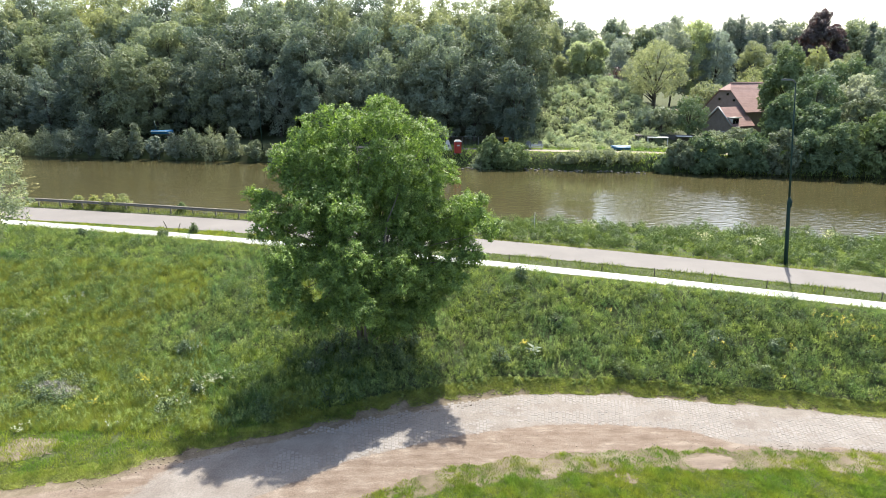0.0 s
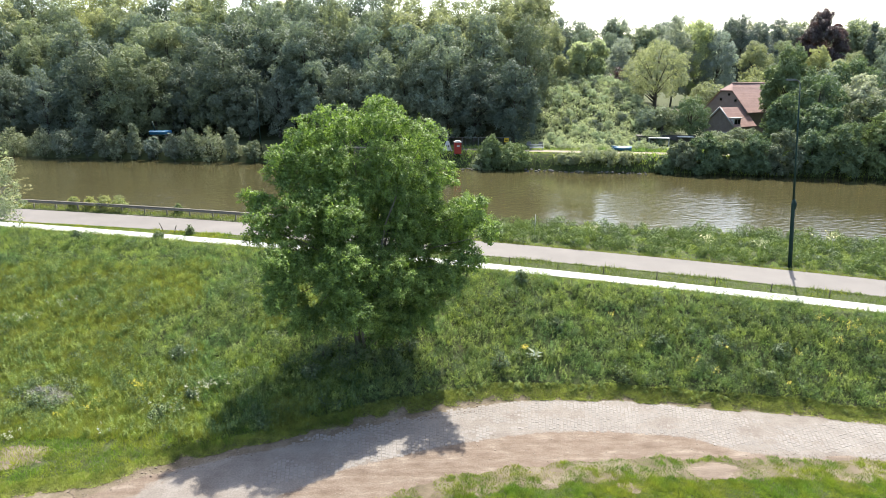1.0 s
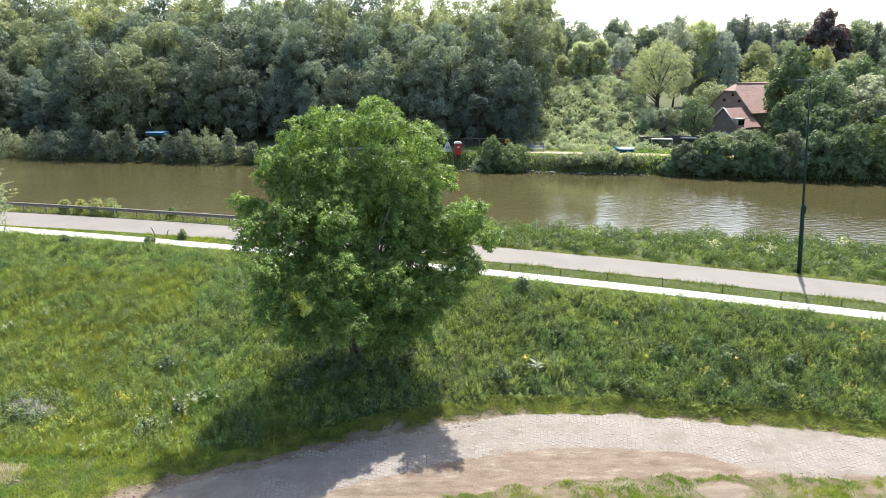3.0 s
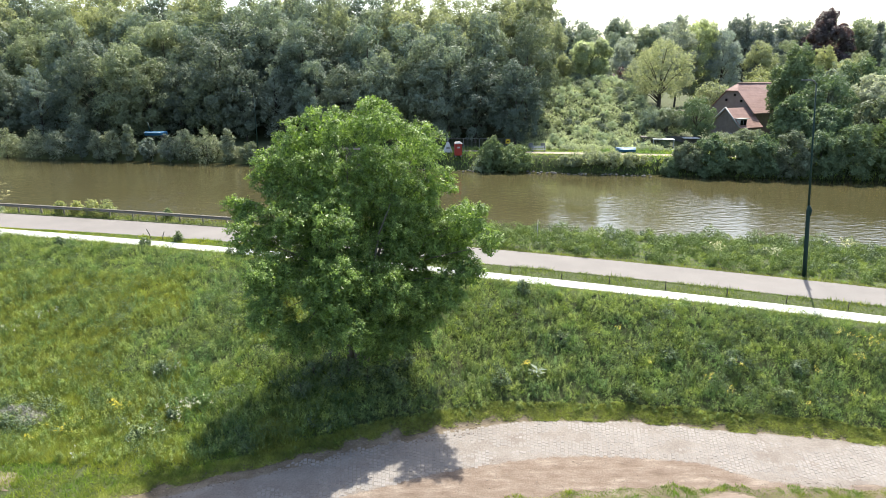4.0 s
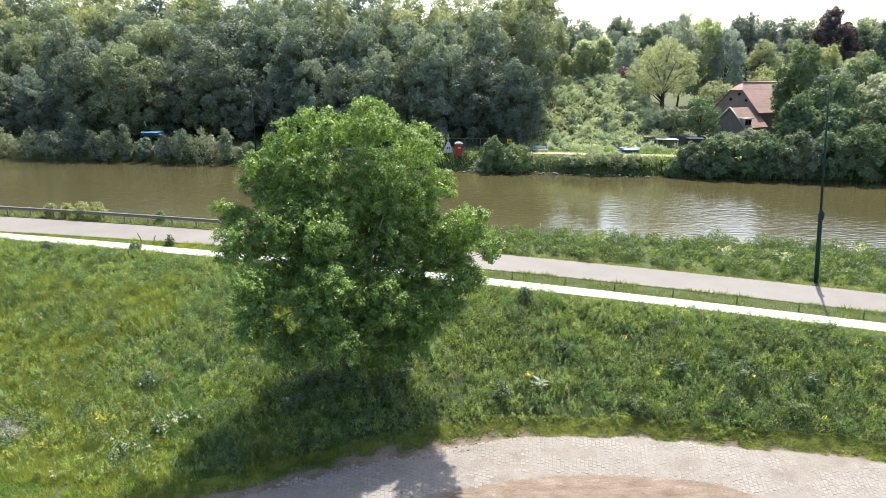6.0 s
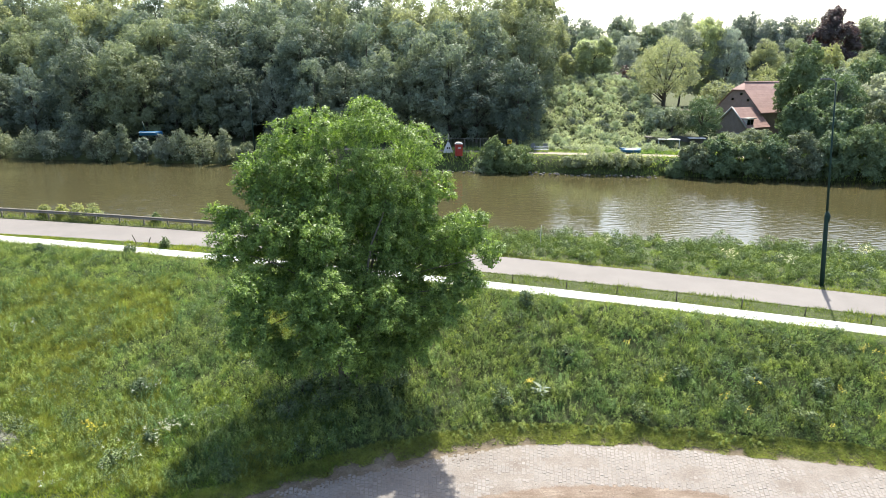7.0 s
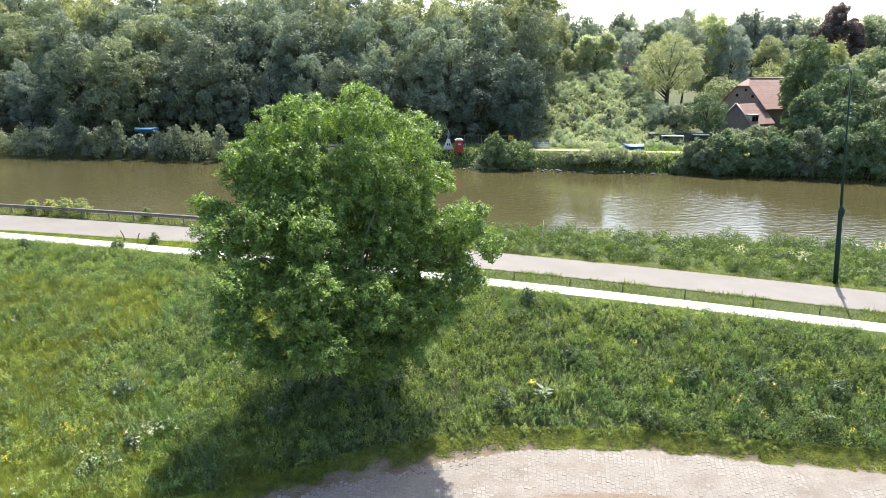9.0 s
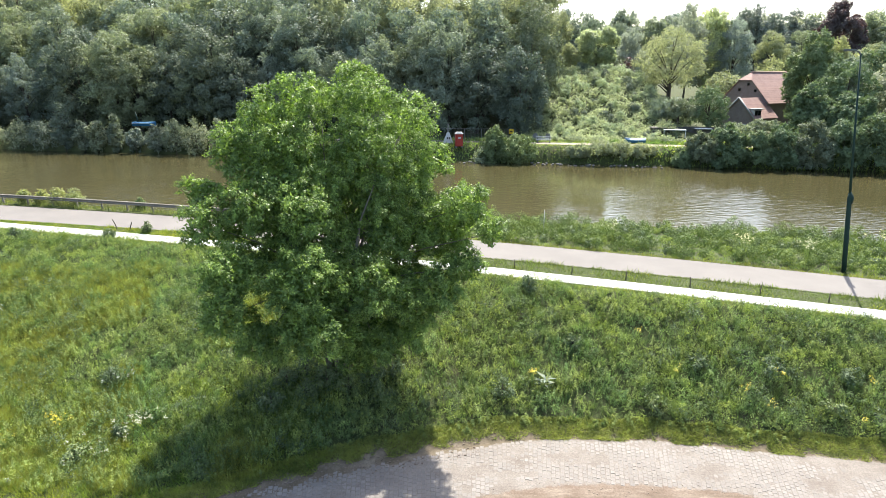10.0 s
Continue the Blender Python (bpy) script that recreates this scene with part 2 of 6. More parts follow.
def sheet(name, xs, ys, height, material):
    gx, gy = np.meshgrid(xs, ys)
    v = np.stack([gx, gy, height(gx, gy)], -1).reshape(-1, 3)
    n, m = len(xs), len(ys)
    i = (np.arange(m - 1)[:, None] * n + np.arange(n - 1)[None, :]).ravel()
    f = np.stack([i, i + 1, i + n + 1, i + n], 1)
    me = bpy.data.meshes.new(name)
    me.from_pydata(v.tolist(), [], f.tolist())
    me.polygons.foreach_set("use_smooth", [True] * len(f))
    me.materials.append(material)
    return new(name, me)


far_steps = np.array([60, 80, 110, 150, 220, 340, 600, 1000, 1800.0])
xs = np.concatenate([-far_steps[::-1], np.arange(-52, 52.1, 0.4), far_steps])
ys = np.concatenate([[-1500, -700, -300, -120, -50, -20, 0], np.arange(8, 17, 0.5), np.arange(17, 33, 0.16), np.arange(33, 62, 0.5), np.arange(62, 135, 1.4), [140, 150, 170, 200, 260, 360, 600, 1200, 2500]])
ground = tagged(sheet("ground", xs, ys, land, SOIL), "uneven green meadow soil sloping up to the road and river", "ground", kind="structure")

# ---- water ----
m, nodes, links, bs = shader("muddy_river_water")
swell = noise_node(nodes, links, 0.06, 3, 0.5)
links.new(ramp(nodes, links, swell.outputs["Fac"], [(0.35, (0.044, 0.039, 0.018)), (0.65, (0.054, 0.048, 0.022))]).outputs[0], bs.inputs["Base Color"])
bs.inputs["Roughness"].default_value, bs.inputs["IOR"].default_value = 0.02, 1.33
ripple = noise_node(nodes, links, 1.8, 3, 0.5, stretch=(0.6, 1.2, 1.0))
gusts = noise_node(nodes, links, 0.05, 2, 0.5)
amount = ramp(nodes, links, gusts.outputs["Fac"], [(0.4, (0.3, 0.3, 0.3)), (0.65, (1, 1, 1))]).outputs[0]
bp = nodes.new("ShaderNodeBump")
bp.inputs["Distance"].default_value = 0.072
links.new(ripple.outputs["Fac"], bp.inputs["Height"])
links.new(amount, bp.inputs["Strength"])
links.new(bp.outputs[0], bs.inputs["Normal"])
RIVER = m


def band(name, xs, low, high, z, material, thick=0.0):
    """A strip along x between two plan curves, with side faces when thick."""
    xs = np.asarray(xs, float)
    a = np.stack([xs, low(xs), z(xs)], 1)
    b = np.stack([xs, high(xs), z(xs)], 1)
    rows = [a - (0, 0, thick), a, b, b - (0, 0, thick)] if thick else [a, b]
    n = len(xs)
    v = np.concatenate(rows)
    f = [(r * n + i, r * n + i + 1, (r + 1) * n + i + 1, (r + 1) * n + i) for r in range(len(rows) - 1) for i in range(n - 1)]
    me = bpy.data.meshes.new(name)
    me.from_pydata(v.tolist(), [], f)
    me.materials.append(material)
    return new(name, me)


long_x = np.concatenate([[-1800, -900, -400, -200, -110, -70], np.arange(-50, 50.1, 2.0), [70, 110, 200, 400, 900, 1800]])
tagged(band("water", long_x, lambda x: road_far(x) + 2.5, lambda x: far_shore(x) + 1.5, lambda x: 0 * x + WATER, RIVER),
       "muddy brown slow river water with small ripples", "river", kind="structure")
long_x = np.concatenate([[-300, -150, -90, -65], np.arange(-50, 50.1, 1.0), [65, 90, 150, 300]])
tagged(band("road", long_x, road_near, road_far, lambda x: road_z(x), ASPHALT, 0.25),
       "narrow pale grey asphalt road along the river", "road", kind="structure")
tagged(band("pavement", long_x, strip_near, strip_far, lambda x: road_z(x) + 0.01, CONCRETE, 0.25),
       "narrow bright white concrete strip beside the road", "pavement", kind="structure")

# ---- dirt bed of the paved lane ----


def rag(x, seed, size=0.35):
    """A worn, uneven edge."""
    return size * (wave(x, 0 * x + seed, 0.9, seed) + 0.5 * wave(x, 0 * x - seed, 2.9, seed + 1) + 0.35 * wave(x, 0 * x + seed, 9.0, seed + 2))


def lane_low(x):
    """Near edge of the dirt beside the lane."""
    return path_y(x) - 3.0 + rag(x, 1.3, 0.2) + np.interp(x, [-12, -6, -3.2, -2, 0, 1.6, 4.1, 6.6, 10, 14, 19.5, 30], [-4, -2.2, -1.17, -0.8, -0.45, -0.5, -0.5, -0.45, 0.12, 0.75, 1.4, 1.4])


def lane_up(x):
    """Far edge of the lane, at the foot of the slope."""
    return path_y(x) + 1.8 + np.interp(x, [-26, -18, -14, -12.4, -10.7, -9.2, -7, -4.5, -2.4, 0, 2.5, 6.4, 12, 17.4, 21], [-1.2, -1.1, -1.35, -0.6, -0.45, -0.2, 0.05, 0.2, 0.4, 0.35, 0.3, 0, 0.05, 0.05, -0.3]) + rag(x, 5.3, 0.1)


def bed_low(x):
    """Near edge of the stones and sand."""
    return path_y(x) - 1.62 + np.interp(x, [-12, -7, -4, 0, 11.3, 12.2, 13.2, 15.5, 19.6], [-2.2, -1.0, 0.2, 0.5, 0.58, 0.26, -0.2, -0.28, 0.1])


# one sheet of bare ground under the lane: sand between the stones, brown dirt beside them, dry soil towards the grass
m, nodes, links, bs = shader("lane_ground")
coarse = noise_node(nodes, links, 0.8, 6, 0.65)
ruts = noise_node(nodes, links, 1.6, 7, 0.7, stretch=(0.5, 1.4, 1.0))
grain = noise_node(nodes, links, 13, 8, 0.75)
ragged = noise_node(nodes, links, 2.6, 6, 0.7)


def soil_share(name, width):
    """Share of a soil from the sheet's own layer, with a ragged border."""
    at = nodes.new("ShaderNodeAttribute")
    at.attribute_name = name
    add = nodes.new("ShaderNodeMath")
    add.operation = "MULTIPLY_ADD"
    links.new(ragged.outputs["Fac"], add.inputs[0])
    add.inputs[1].default_value = width
    links.new(at.outputs["Fac"], add.inputs[2])
    return ramp(nodes, links, add.outputs[0], [(0.5 + width * 0.5 - 0.14, (0, 0, 0)), (0.5 + width * 0.5 + 0.14, (1, 1, 1))]).outputs[0]


sand = ramp(nodes, links, coarse.outputs["Fac"], toned([(0.25, (0.2, 0.167, 0.144)), (0.5, (0.257, 0.223, 0.197)), (0.75, (0.31, 0.278, 0.252))], MINERAL)).outputs[0]
dirt = ramp(nodes, links, ruts.outputs["Fac"], toned([(0.33, (0.155, 0.112, 0.084)), (0.46, (0.21, 0.157, 0.121)), (0.56, (0.245, 0.19, 0.15)), (0.68, (0.33, 0.27, 0.22))], MINERAL)).outputs[0]
dry = ramp(nodes, links, coarse.outputs["Fac"], toned([(0.3, (0.11, 0.09, 0.055)), (0.5, (0.195, 0.155, 0.108)), (0.7, (0.3, 0.25, 0.19))], MINERAL)).outputs[0]
col = mix(nodes, links, soil_share("bed", 0.9), dirt, sand)
col = mix(nodes, links, soil_share("dry", 0.9), col, dry)
dots = ramp(nodes, links, grain.outputs["Fac"], [(0.3, (0.6, 0.6, 0.6)), (0.7, (1.25, 1.25, 1.25))]).outputs[0]
links.new(mix(nodes, links, 0.8, col, mix(nodes, links, 1.0, col, dots, "MULTIPLY")), bs.inputs["Base Color"])
bs.inputs["Roughness"].default_value, bs.inputs["Specular IOR Level"].default_value = 0.95, 0.2
bp = nodes.new("ShaderNodeBump")
bp.inputs["Strength"].default_value, bp.inputs["Distance"].default_value = 0.7, 0.03
links.new(grain.outputs["Fac"], bp.inputs["Height"])
links.new(bp.outputs[0], bs.inputs["Normal"])
LANE_GROUND = m
gx, gu = np.meshgrid(np.arange(-30, 40.1, 0.2), np.linspace(0, 1, 56))
gy = lane_low(gx) - 1.6 + (lane_up(gx) + 1.0 - lane_low(gx) + 1.6) * gu
inner = smooth((gy - bed_low(gx) + 0.5) / 1.0) * smooth((gx + 0.6 * (24.5 - gy) + 11.5) / 3.0)
edge = np.maximum(smooth((lane_low(gx) - gy + 0.35) / 0.7), smooth((gy - lane_up(gx) + np.interp(gx, [-12, -6, 2, 5], [0.9, 1.0, 0.7, 0.35])) / 0.6))
n, k = gx.shape[1], gx.shape[0]
i = (np.arange(k - 1)[:, None] * n + np.arange(n - 1)[None, :]).ravel()
me = bpy.data.meshes.new("dirt_track")
me.from_pydata(np.stack([gx, gy, land(gx, gy) + 0.022 - 0.06 * smooth((0.06 - gu) / 0.06) - 0.06 * smooth((gu - 0.94) / 0.06)], -1).reshape(-1, 3).tolist(), [], np.stack([i, i + 1, i + n + 1, i + n], 1).tolist())
for name, share in (("bed", inner), ("dry", edge)):
    me.attributes.new(name, "FLOAT", "POINT").data.foreach_set("value", np.ascontiguousarray(share, np.float32).ravel())
me.materials.append(LANE_GROUND)
tagged(new("dirt_track", me), "pale sand and trodden brown dirt along the lane", "dirt track", kind="structure")


def blob(name, cx, cy, rx, ry, seed, material, z=0.03):
    bm = bmesh.new()
    rim = []
    for k in range(56):
        a = k / 56 * 2 * math.pi
        r = 1 + 0.15 * math.sin(a * 2 + seed) + 0.08 * math.sin(a * 5 + seed * 2) + 0.07 * math.sin(a * 17 + seed * 3) + 0.05 * math.sin(a * 23)
        rim.append(bm.verts.new((cx + rx * r * math.cos(a), cy + ry * r * math.sin(a), float(land(cx + rx * r * math.cos(a), cy + ry * r * math.sin(a))) + 0.012)))
    mid = bm.verts.new((cx, cy, float(land(cx, cy)) + z + 0.03))
    for k in range(56):
        bm.faces.new((mid, rim[k], rim[(k + 1) % 56]))
    me = bpy.data.meshes.new(name)
    bm.to_mesh(me)
    bm.free()
    me.materials.append(material)
    return tagged(new(name, me), "bare patch of dry dirt in the grass", "bare soil", "bare patches in the grass", "structure")


for n, (x, y, rx, ry) in enumerate([(11.5, 22.7, 1.2, 0.62), (4.2, 21.8, 0.5, 0.4), (7.6, 21.6, 0.45, 0.35), (-18.6, 23.6, 1.5, 0.8), (-22.5, 28.6, 1.2, 0.6), (-24.0, 30.2, 1.0, 0.45), (17.5, 23.5, 1.1, 0.25)]):
    blob("dirt_patch", x, y, rx, ry, n * 1.7, DIRT)

# ---- helpers for things ----


def part(name, bm, material, parent=None, label=""):
    me = bpy.data.meshes.new(name)
    bm.to_mesh(me)
    bm.free()
    me.materials.append(material)
    ob = new(name, me)
    ob.parent = parent
    return tagged(ob, label)


def thing(name, at, label, category, group="", turn=0.0):
    e = new(name)
    e.matrix_basis = pose(*at, 0, 0, turn)
    e.empty_display_size = 0.3
    return tagged(e, label, category, group)


def box(bm, lo, hi, bevel=0.0, m=None):
    c, s = [(a + b) / 2 for a, b in zip(lo, hi)], [b - a for a, b in zip(lo, hi)]
    t = Matrix.Translation(c) @ Matrix.Diagonal((*s, 1))
    r = bmesh.ops.create_cube(bm, size=1, matrix=(m or Matrix()) @ t)
    if bevel:
        es = list({e for v in r["verts"] for e in v.link_edges})
        bmesh.ops.bevel(bm, geom=es, offset=bevel, segments=2, affect="EDGES")
    return bm


def boxes(*spans, bevel=0.0):
    bm = bmesh.new()
    for lo, hi in spans:
        box(bm, lo, hi, bevel)
    return bm


def tube(bm, pts, radii, sides=8):
    """A tapered limb through points."""
    rings = []
    for i, p in enumerate(pts):
        p = Vector(p)
        ahead = (Vector(pts[min(i + 1, len(pts) - 1)]) - Vector(pts[max(i - 1, 0)])).normalized()
        side = ahead.orthogonal().normalized()
        up = ahead.cross(side)
        rings.append([bm.verts.new(p + radii[i] * (math.cos(a) * side + math.sin(a) * up)) for a in (k / sides * 2 * math.pi for k in range(sides))])
    for a, b in zip(rings, rings[1:]):
        off = min(range(sides), key=lambda o: (a[0].co - b[o].co).length)
        for k in range(sides):
            bm.faces.new((a[k], a[(k + 1) % sides], b[(k + 1 + off) % sides], b[(k + off) % sides]))
    bm.faces.new(rings[0][::-1])
    bm.faces.new(rings[-1])
    for f in bm.faces:
        f.smooth = True
    return bm


def quads(name, v, material, parent=None, indices=None):
    """One mesh of loose four-cornered leaves, v of shape (n, 4, 3), or three-cornered; material may be a list, with an index for each leaf."""
    n, c = v.shape[:2]
    me = bpy.data.meshes.new(name)
    me.vertices.add(c * n)
    me.vertices.foreach_set("co", np.ascontiguousarray(v, np.float32).ravel())
    me.loops.add(c * n)
    me.loops.foreach_set("vertex_index", np.arange(c * n, dtype=np.int32))
    me.polygons.add(n)
    me.polygons.foreach_set("loop_start", np.arange(0, c * n, c, dtype=np.int32))
    for mt in material if isinstance(material, (list, tuple)) else [material]:
        me.materials.append(mt)
    if indices is not None:
        me.polygons.foreach_set("material_index", np.asarray(indices, np.int32))
    me.update(calc_edges=True)
    ob = new(name, me)
    ob.parent = parent
    return ob


def unit(a):
    return a / np.maximum(np.linalg.norm(a, axis=-1, keepdims=True), 1e-9)


def leaves(base, way, face, length, width):
    """Leaf blades from base points along way, each lying roughly square to face."""
    way = unit(way)
    side = unit(np.cross(way, face))
    length, width = np.broadcast_to(length, len(base))[:, None], np.broadcast_to(width, len(base))[:, None]
    up = np.cross(side, way)
    mid = base + way * length * 0.5 + up * width * 0.25
    return np.stack([base, mid + side * width * 0.5, base + way * length, mid - side * width * 0.5], 1)


def slips(base, way, face, length, width):
    """Small pointed leaves of three corners, for foliage far away and for grass."""
    way = unit(way)
    side = unit(np.cross(way, face))
    length, width = np.broadcast_to(length, len(base))[:, None], np.broadcast_to(width, len(base))[:, None]
    return np.stack([base - side * width * 0.5, base + side * width * 0.5, base + way * length], 1)


def ball(rng, n):
    return unit(rng.normal(size=(n, 3)))


def clump_leaves(rng, centres, radii, per, length, width, shell=0.45, droop=0.25, squash=0.8, blade=leaves, lift=0.75):
    """Leaves round each clump centre, denser towards its outside and pointing out and down."""
    out = []
    for c, r in zip(centres, radii):
        n = max(6, int(per * r * r))
        d = ball(rng, n)
        d[:, 2] = np.where(d[:, 2] < -0.3, -d[:, 2], d[:, 2])
        pos = c + d * (r * rng.random(n) ** shell)[:, None] * (1, 1, squash)
        way = d * 0.7 + ball(rng, n) * 0.8 - (0, 0, droop)
        face = d * (1.1 - 0.8 * lift) + ball(rng, n) * 0.6 + (0, 0, lift)
        out.append(blade(pos, way, face, length * rng.uniform(0.7, 1.3, n), width * rng.uniform(0.7, 1.3, n)))
    return np.concatenate(out)


def crown_lobes(rng, profile, height, base, size, spread=0.72):
    """Rounded boughs that fill the outline of a crown, the larger ones first."""
    hs, rs = zip(*profile)
    out, misses = [], 0
    while misses < 260 and len(out) < 170:
        h = rng.random()
        r = np.interp(h, hs, rs)
        if rng.random() > r / max(rs) + 0.12:
            continue
        a = rng.random() * 2 * math.pi
        w = size * rng.uniform(0.7, 1.3)
        q = max(0.0, r - 0.75 * w) * rng.random() ** 0.16
        p = np.array([q * math.cos(a), q * math.sin(a), base + h * max(0.3, height - base - 0.8 * w)])
        if all(np.linalg.norm(p - o) > spread * (w + v) for o, v in out):
            out.append((p, w))
        else:
            misses += 1
    return out


def lobe_puffs(rng, lobes, puff, cover=0.8, low=-0.45, bury=0.7, hollow=True):
    """Leaf puffs over the open side of every lobe: centre, outward way, radius."""
    c, w = np.array([p for p, _ in lobes]), np.array([r for _, r in lobes])
    mid = c.mean(0)
    pos, out, rad = [], [], []
    for k, (p, r) in enumerate(lobes):
        n = max(5, int(cover * 4 * (r / puff) ** 2))
        d = ball(rng, n)
        d = d[d[:, 2] > low - 0.25 * rng.random(len(d))]
        q = p + d * r * rng.uniform(0.74, 1.02, len(d))[:, None]
        gap = np.linalg.norm(q[:, None, :] - c[None], axis=2) / w[None]
        gap[:, k] = 9
        away = ((q - p) * unit(p - mid + 1e-6)).sum(1) / r
        keep = (gap.min(1) > bury) & ((away > -0.65) | (not hollow))
        pos.append(q[keep])
        out.append(d[keep])
        rad.append(puff * rng.uniform(0.65, 1.3, keep.sum()))
    return np.concatenate(pos), np.concatenate(out), np.concatenate(rad)


def crown_leaves(rng, lobes, total, length, width, puff, blade=slips, hollow=True, even=0.3):
    """Leaves of a lobed crown: small puffs that follow the rounding of their bough, and a thin fill inside."""
    pos, out, rad = lobe_puffs(rng, lobes, puff, hollow=hollow)
    share = rad ** 2 / (rad ** 2).sum()
    n = np.maximum(3, (share * total * 0.86).astype(int))
    i = np.repeat(np.arange(len(pos)), n)
    d = unit(ball(rng, len(i)) + out[i] * 0.55)
    at = pos[i] + d * (rad[i] * rng.random(len(i)) ** 0.4)[:, None]
    face = d * 0.4 + out[i] * 0.9 + ball(rng, len(i)) * even + (0, 0, 0.15)
    v = [blade(at, d * 0.5 + ball(rng, len(i)) * 0.9 - (0, 0, 0.3), face, length * rng.uniform(0.7, 1.3, len(i)), width * rng.uniform(0.7, 1.3, len(i)))]
    m = int(total * 0.14 / len(lobes)) + 2
    for p, r in lobes:
        at = p + ball(rng, m) * (r * rng.random(m) ** 0.5 * 0.8)[:, None]
        v.append(blade(at, ball(rng, m), ball(rng, m), length * 1.3, width * 1.4))
    return np.concatenate(v)


def limbs(rng, bm, centres, height, base, stem, count, lean=0.0):
    """Trunk and main limbs towards some of the clumps."""
    top = Vector((rng.normal() * lean, rng.normal() * lean, height * 0.82))
    trunk = [(0, 0, -0.4), (0, 0, 0.25), (rng.normal() * 0.08, rng.normal() * 0.08, base * 0.8 + 0.4), (top.x * 0.5, top.y * 0.5, height * 0.5), tuple(top)]
    tube(bm, trunk, [stem * 1.5, stem * 1.05, stem * 0.85, stem * 0.5, stem * 0.12], 8)
    for c in centres[rng.choice(len(centres), min(count, len(centres)), replace=False)]:
        z0 = min(max(base * 0.7 + 0.3, c[2] * rng.uniform(0.45, 0.7)), height * 0.75)
        k = z0 / (height * 0.82)
        s = np.array([top.x * k * 0.8, top.y * k * 0.8, z0])
        e = np.asarray(c)
        mid = s * 0.5 + e * 0.5 + (0, 0, 0.06 * np.linalg.norm(e - s))
        tube(bm, [s, mid, e], [stem * 0.38, stem * 0.22, stem * 0.06], 5)
    return bm


ROUND = [(0, 0.45), (0.15, 0.82), (0.4, 1.0), (0.65, 0.9), (0.85, 0.6), (1.0, 0.2)]
TALL = [(0, 0.5), (0.2, 0.85), (0.5, 1.0), (0.75, 0.75), (0.9, 0.45), (1.0, 0.12)]
BROAD = [(0, 0.6), (0.25, 1.0), (0.5, 0.98), (0.75, 0.8), (0.92, 0.5), (1.0, 0.25)]


def tree(seed, name, label, height, radius, base, leaf, profile=ROUND, count=60, clump=1.5, per=42, leaf_len=0.5, leaf_wid=0.26, stem=0.28, at=(0, 0, 0), group="", n_limbs=14, category="tree"):
    rng = np.random.default_rng(seed)
    t = thing(name, at, label, category, group)
    size = min(clump * 1.4, radius * 0.46)
    lobes = crown_lobes(rng, [(h, r * radius) for h, r in profile], height, base + size * 0.6, size)
    part("trunk", limbs(rng, bmesh.new(), np.array([p for p, _ in lobes]), height, base, stem, n_limbs), BARK, t)
    quads("crown", crown_leaves(rng, lobes, int(count * per * clump * clump * 0.85), leaf_len, leaf_wid, size * 0.32, even=0.2), leaf, t)
    return t


def set_at(x, y, turn=0.0, size=1.0, wide=1.0, sink=0.0):
    return Matrix.Translation((x, y, float(land(x, y)) - sink)) @ Matrix.Rotation(radians(turn), 4, "Z") @ Matrix.Diagonal((size * wide, size * wide, size, 1))

# ---- the lone tree on the slope ----


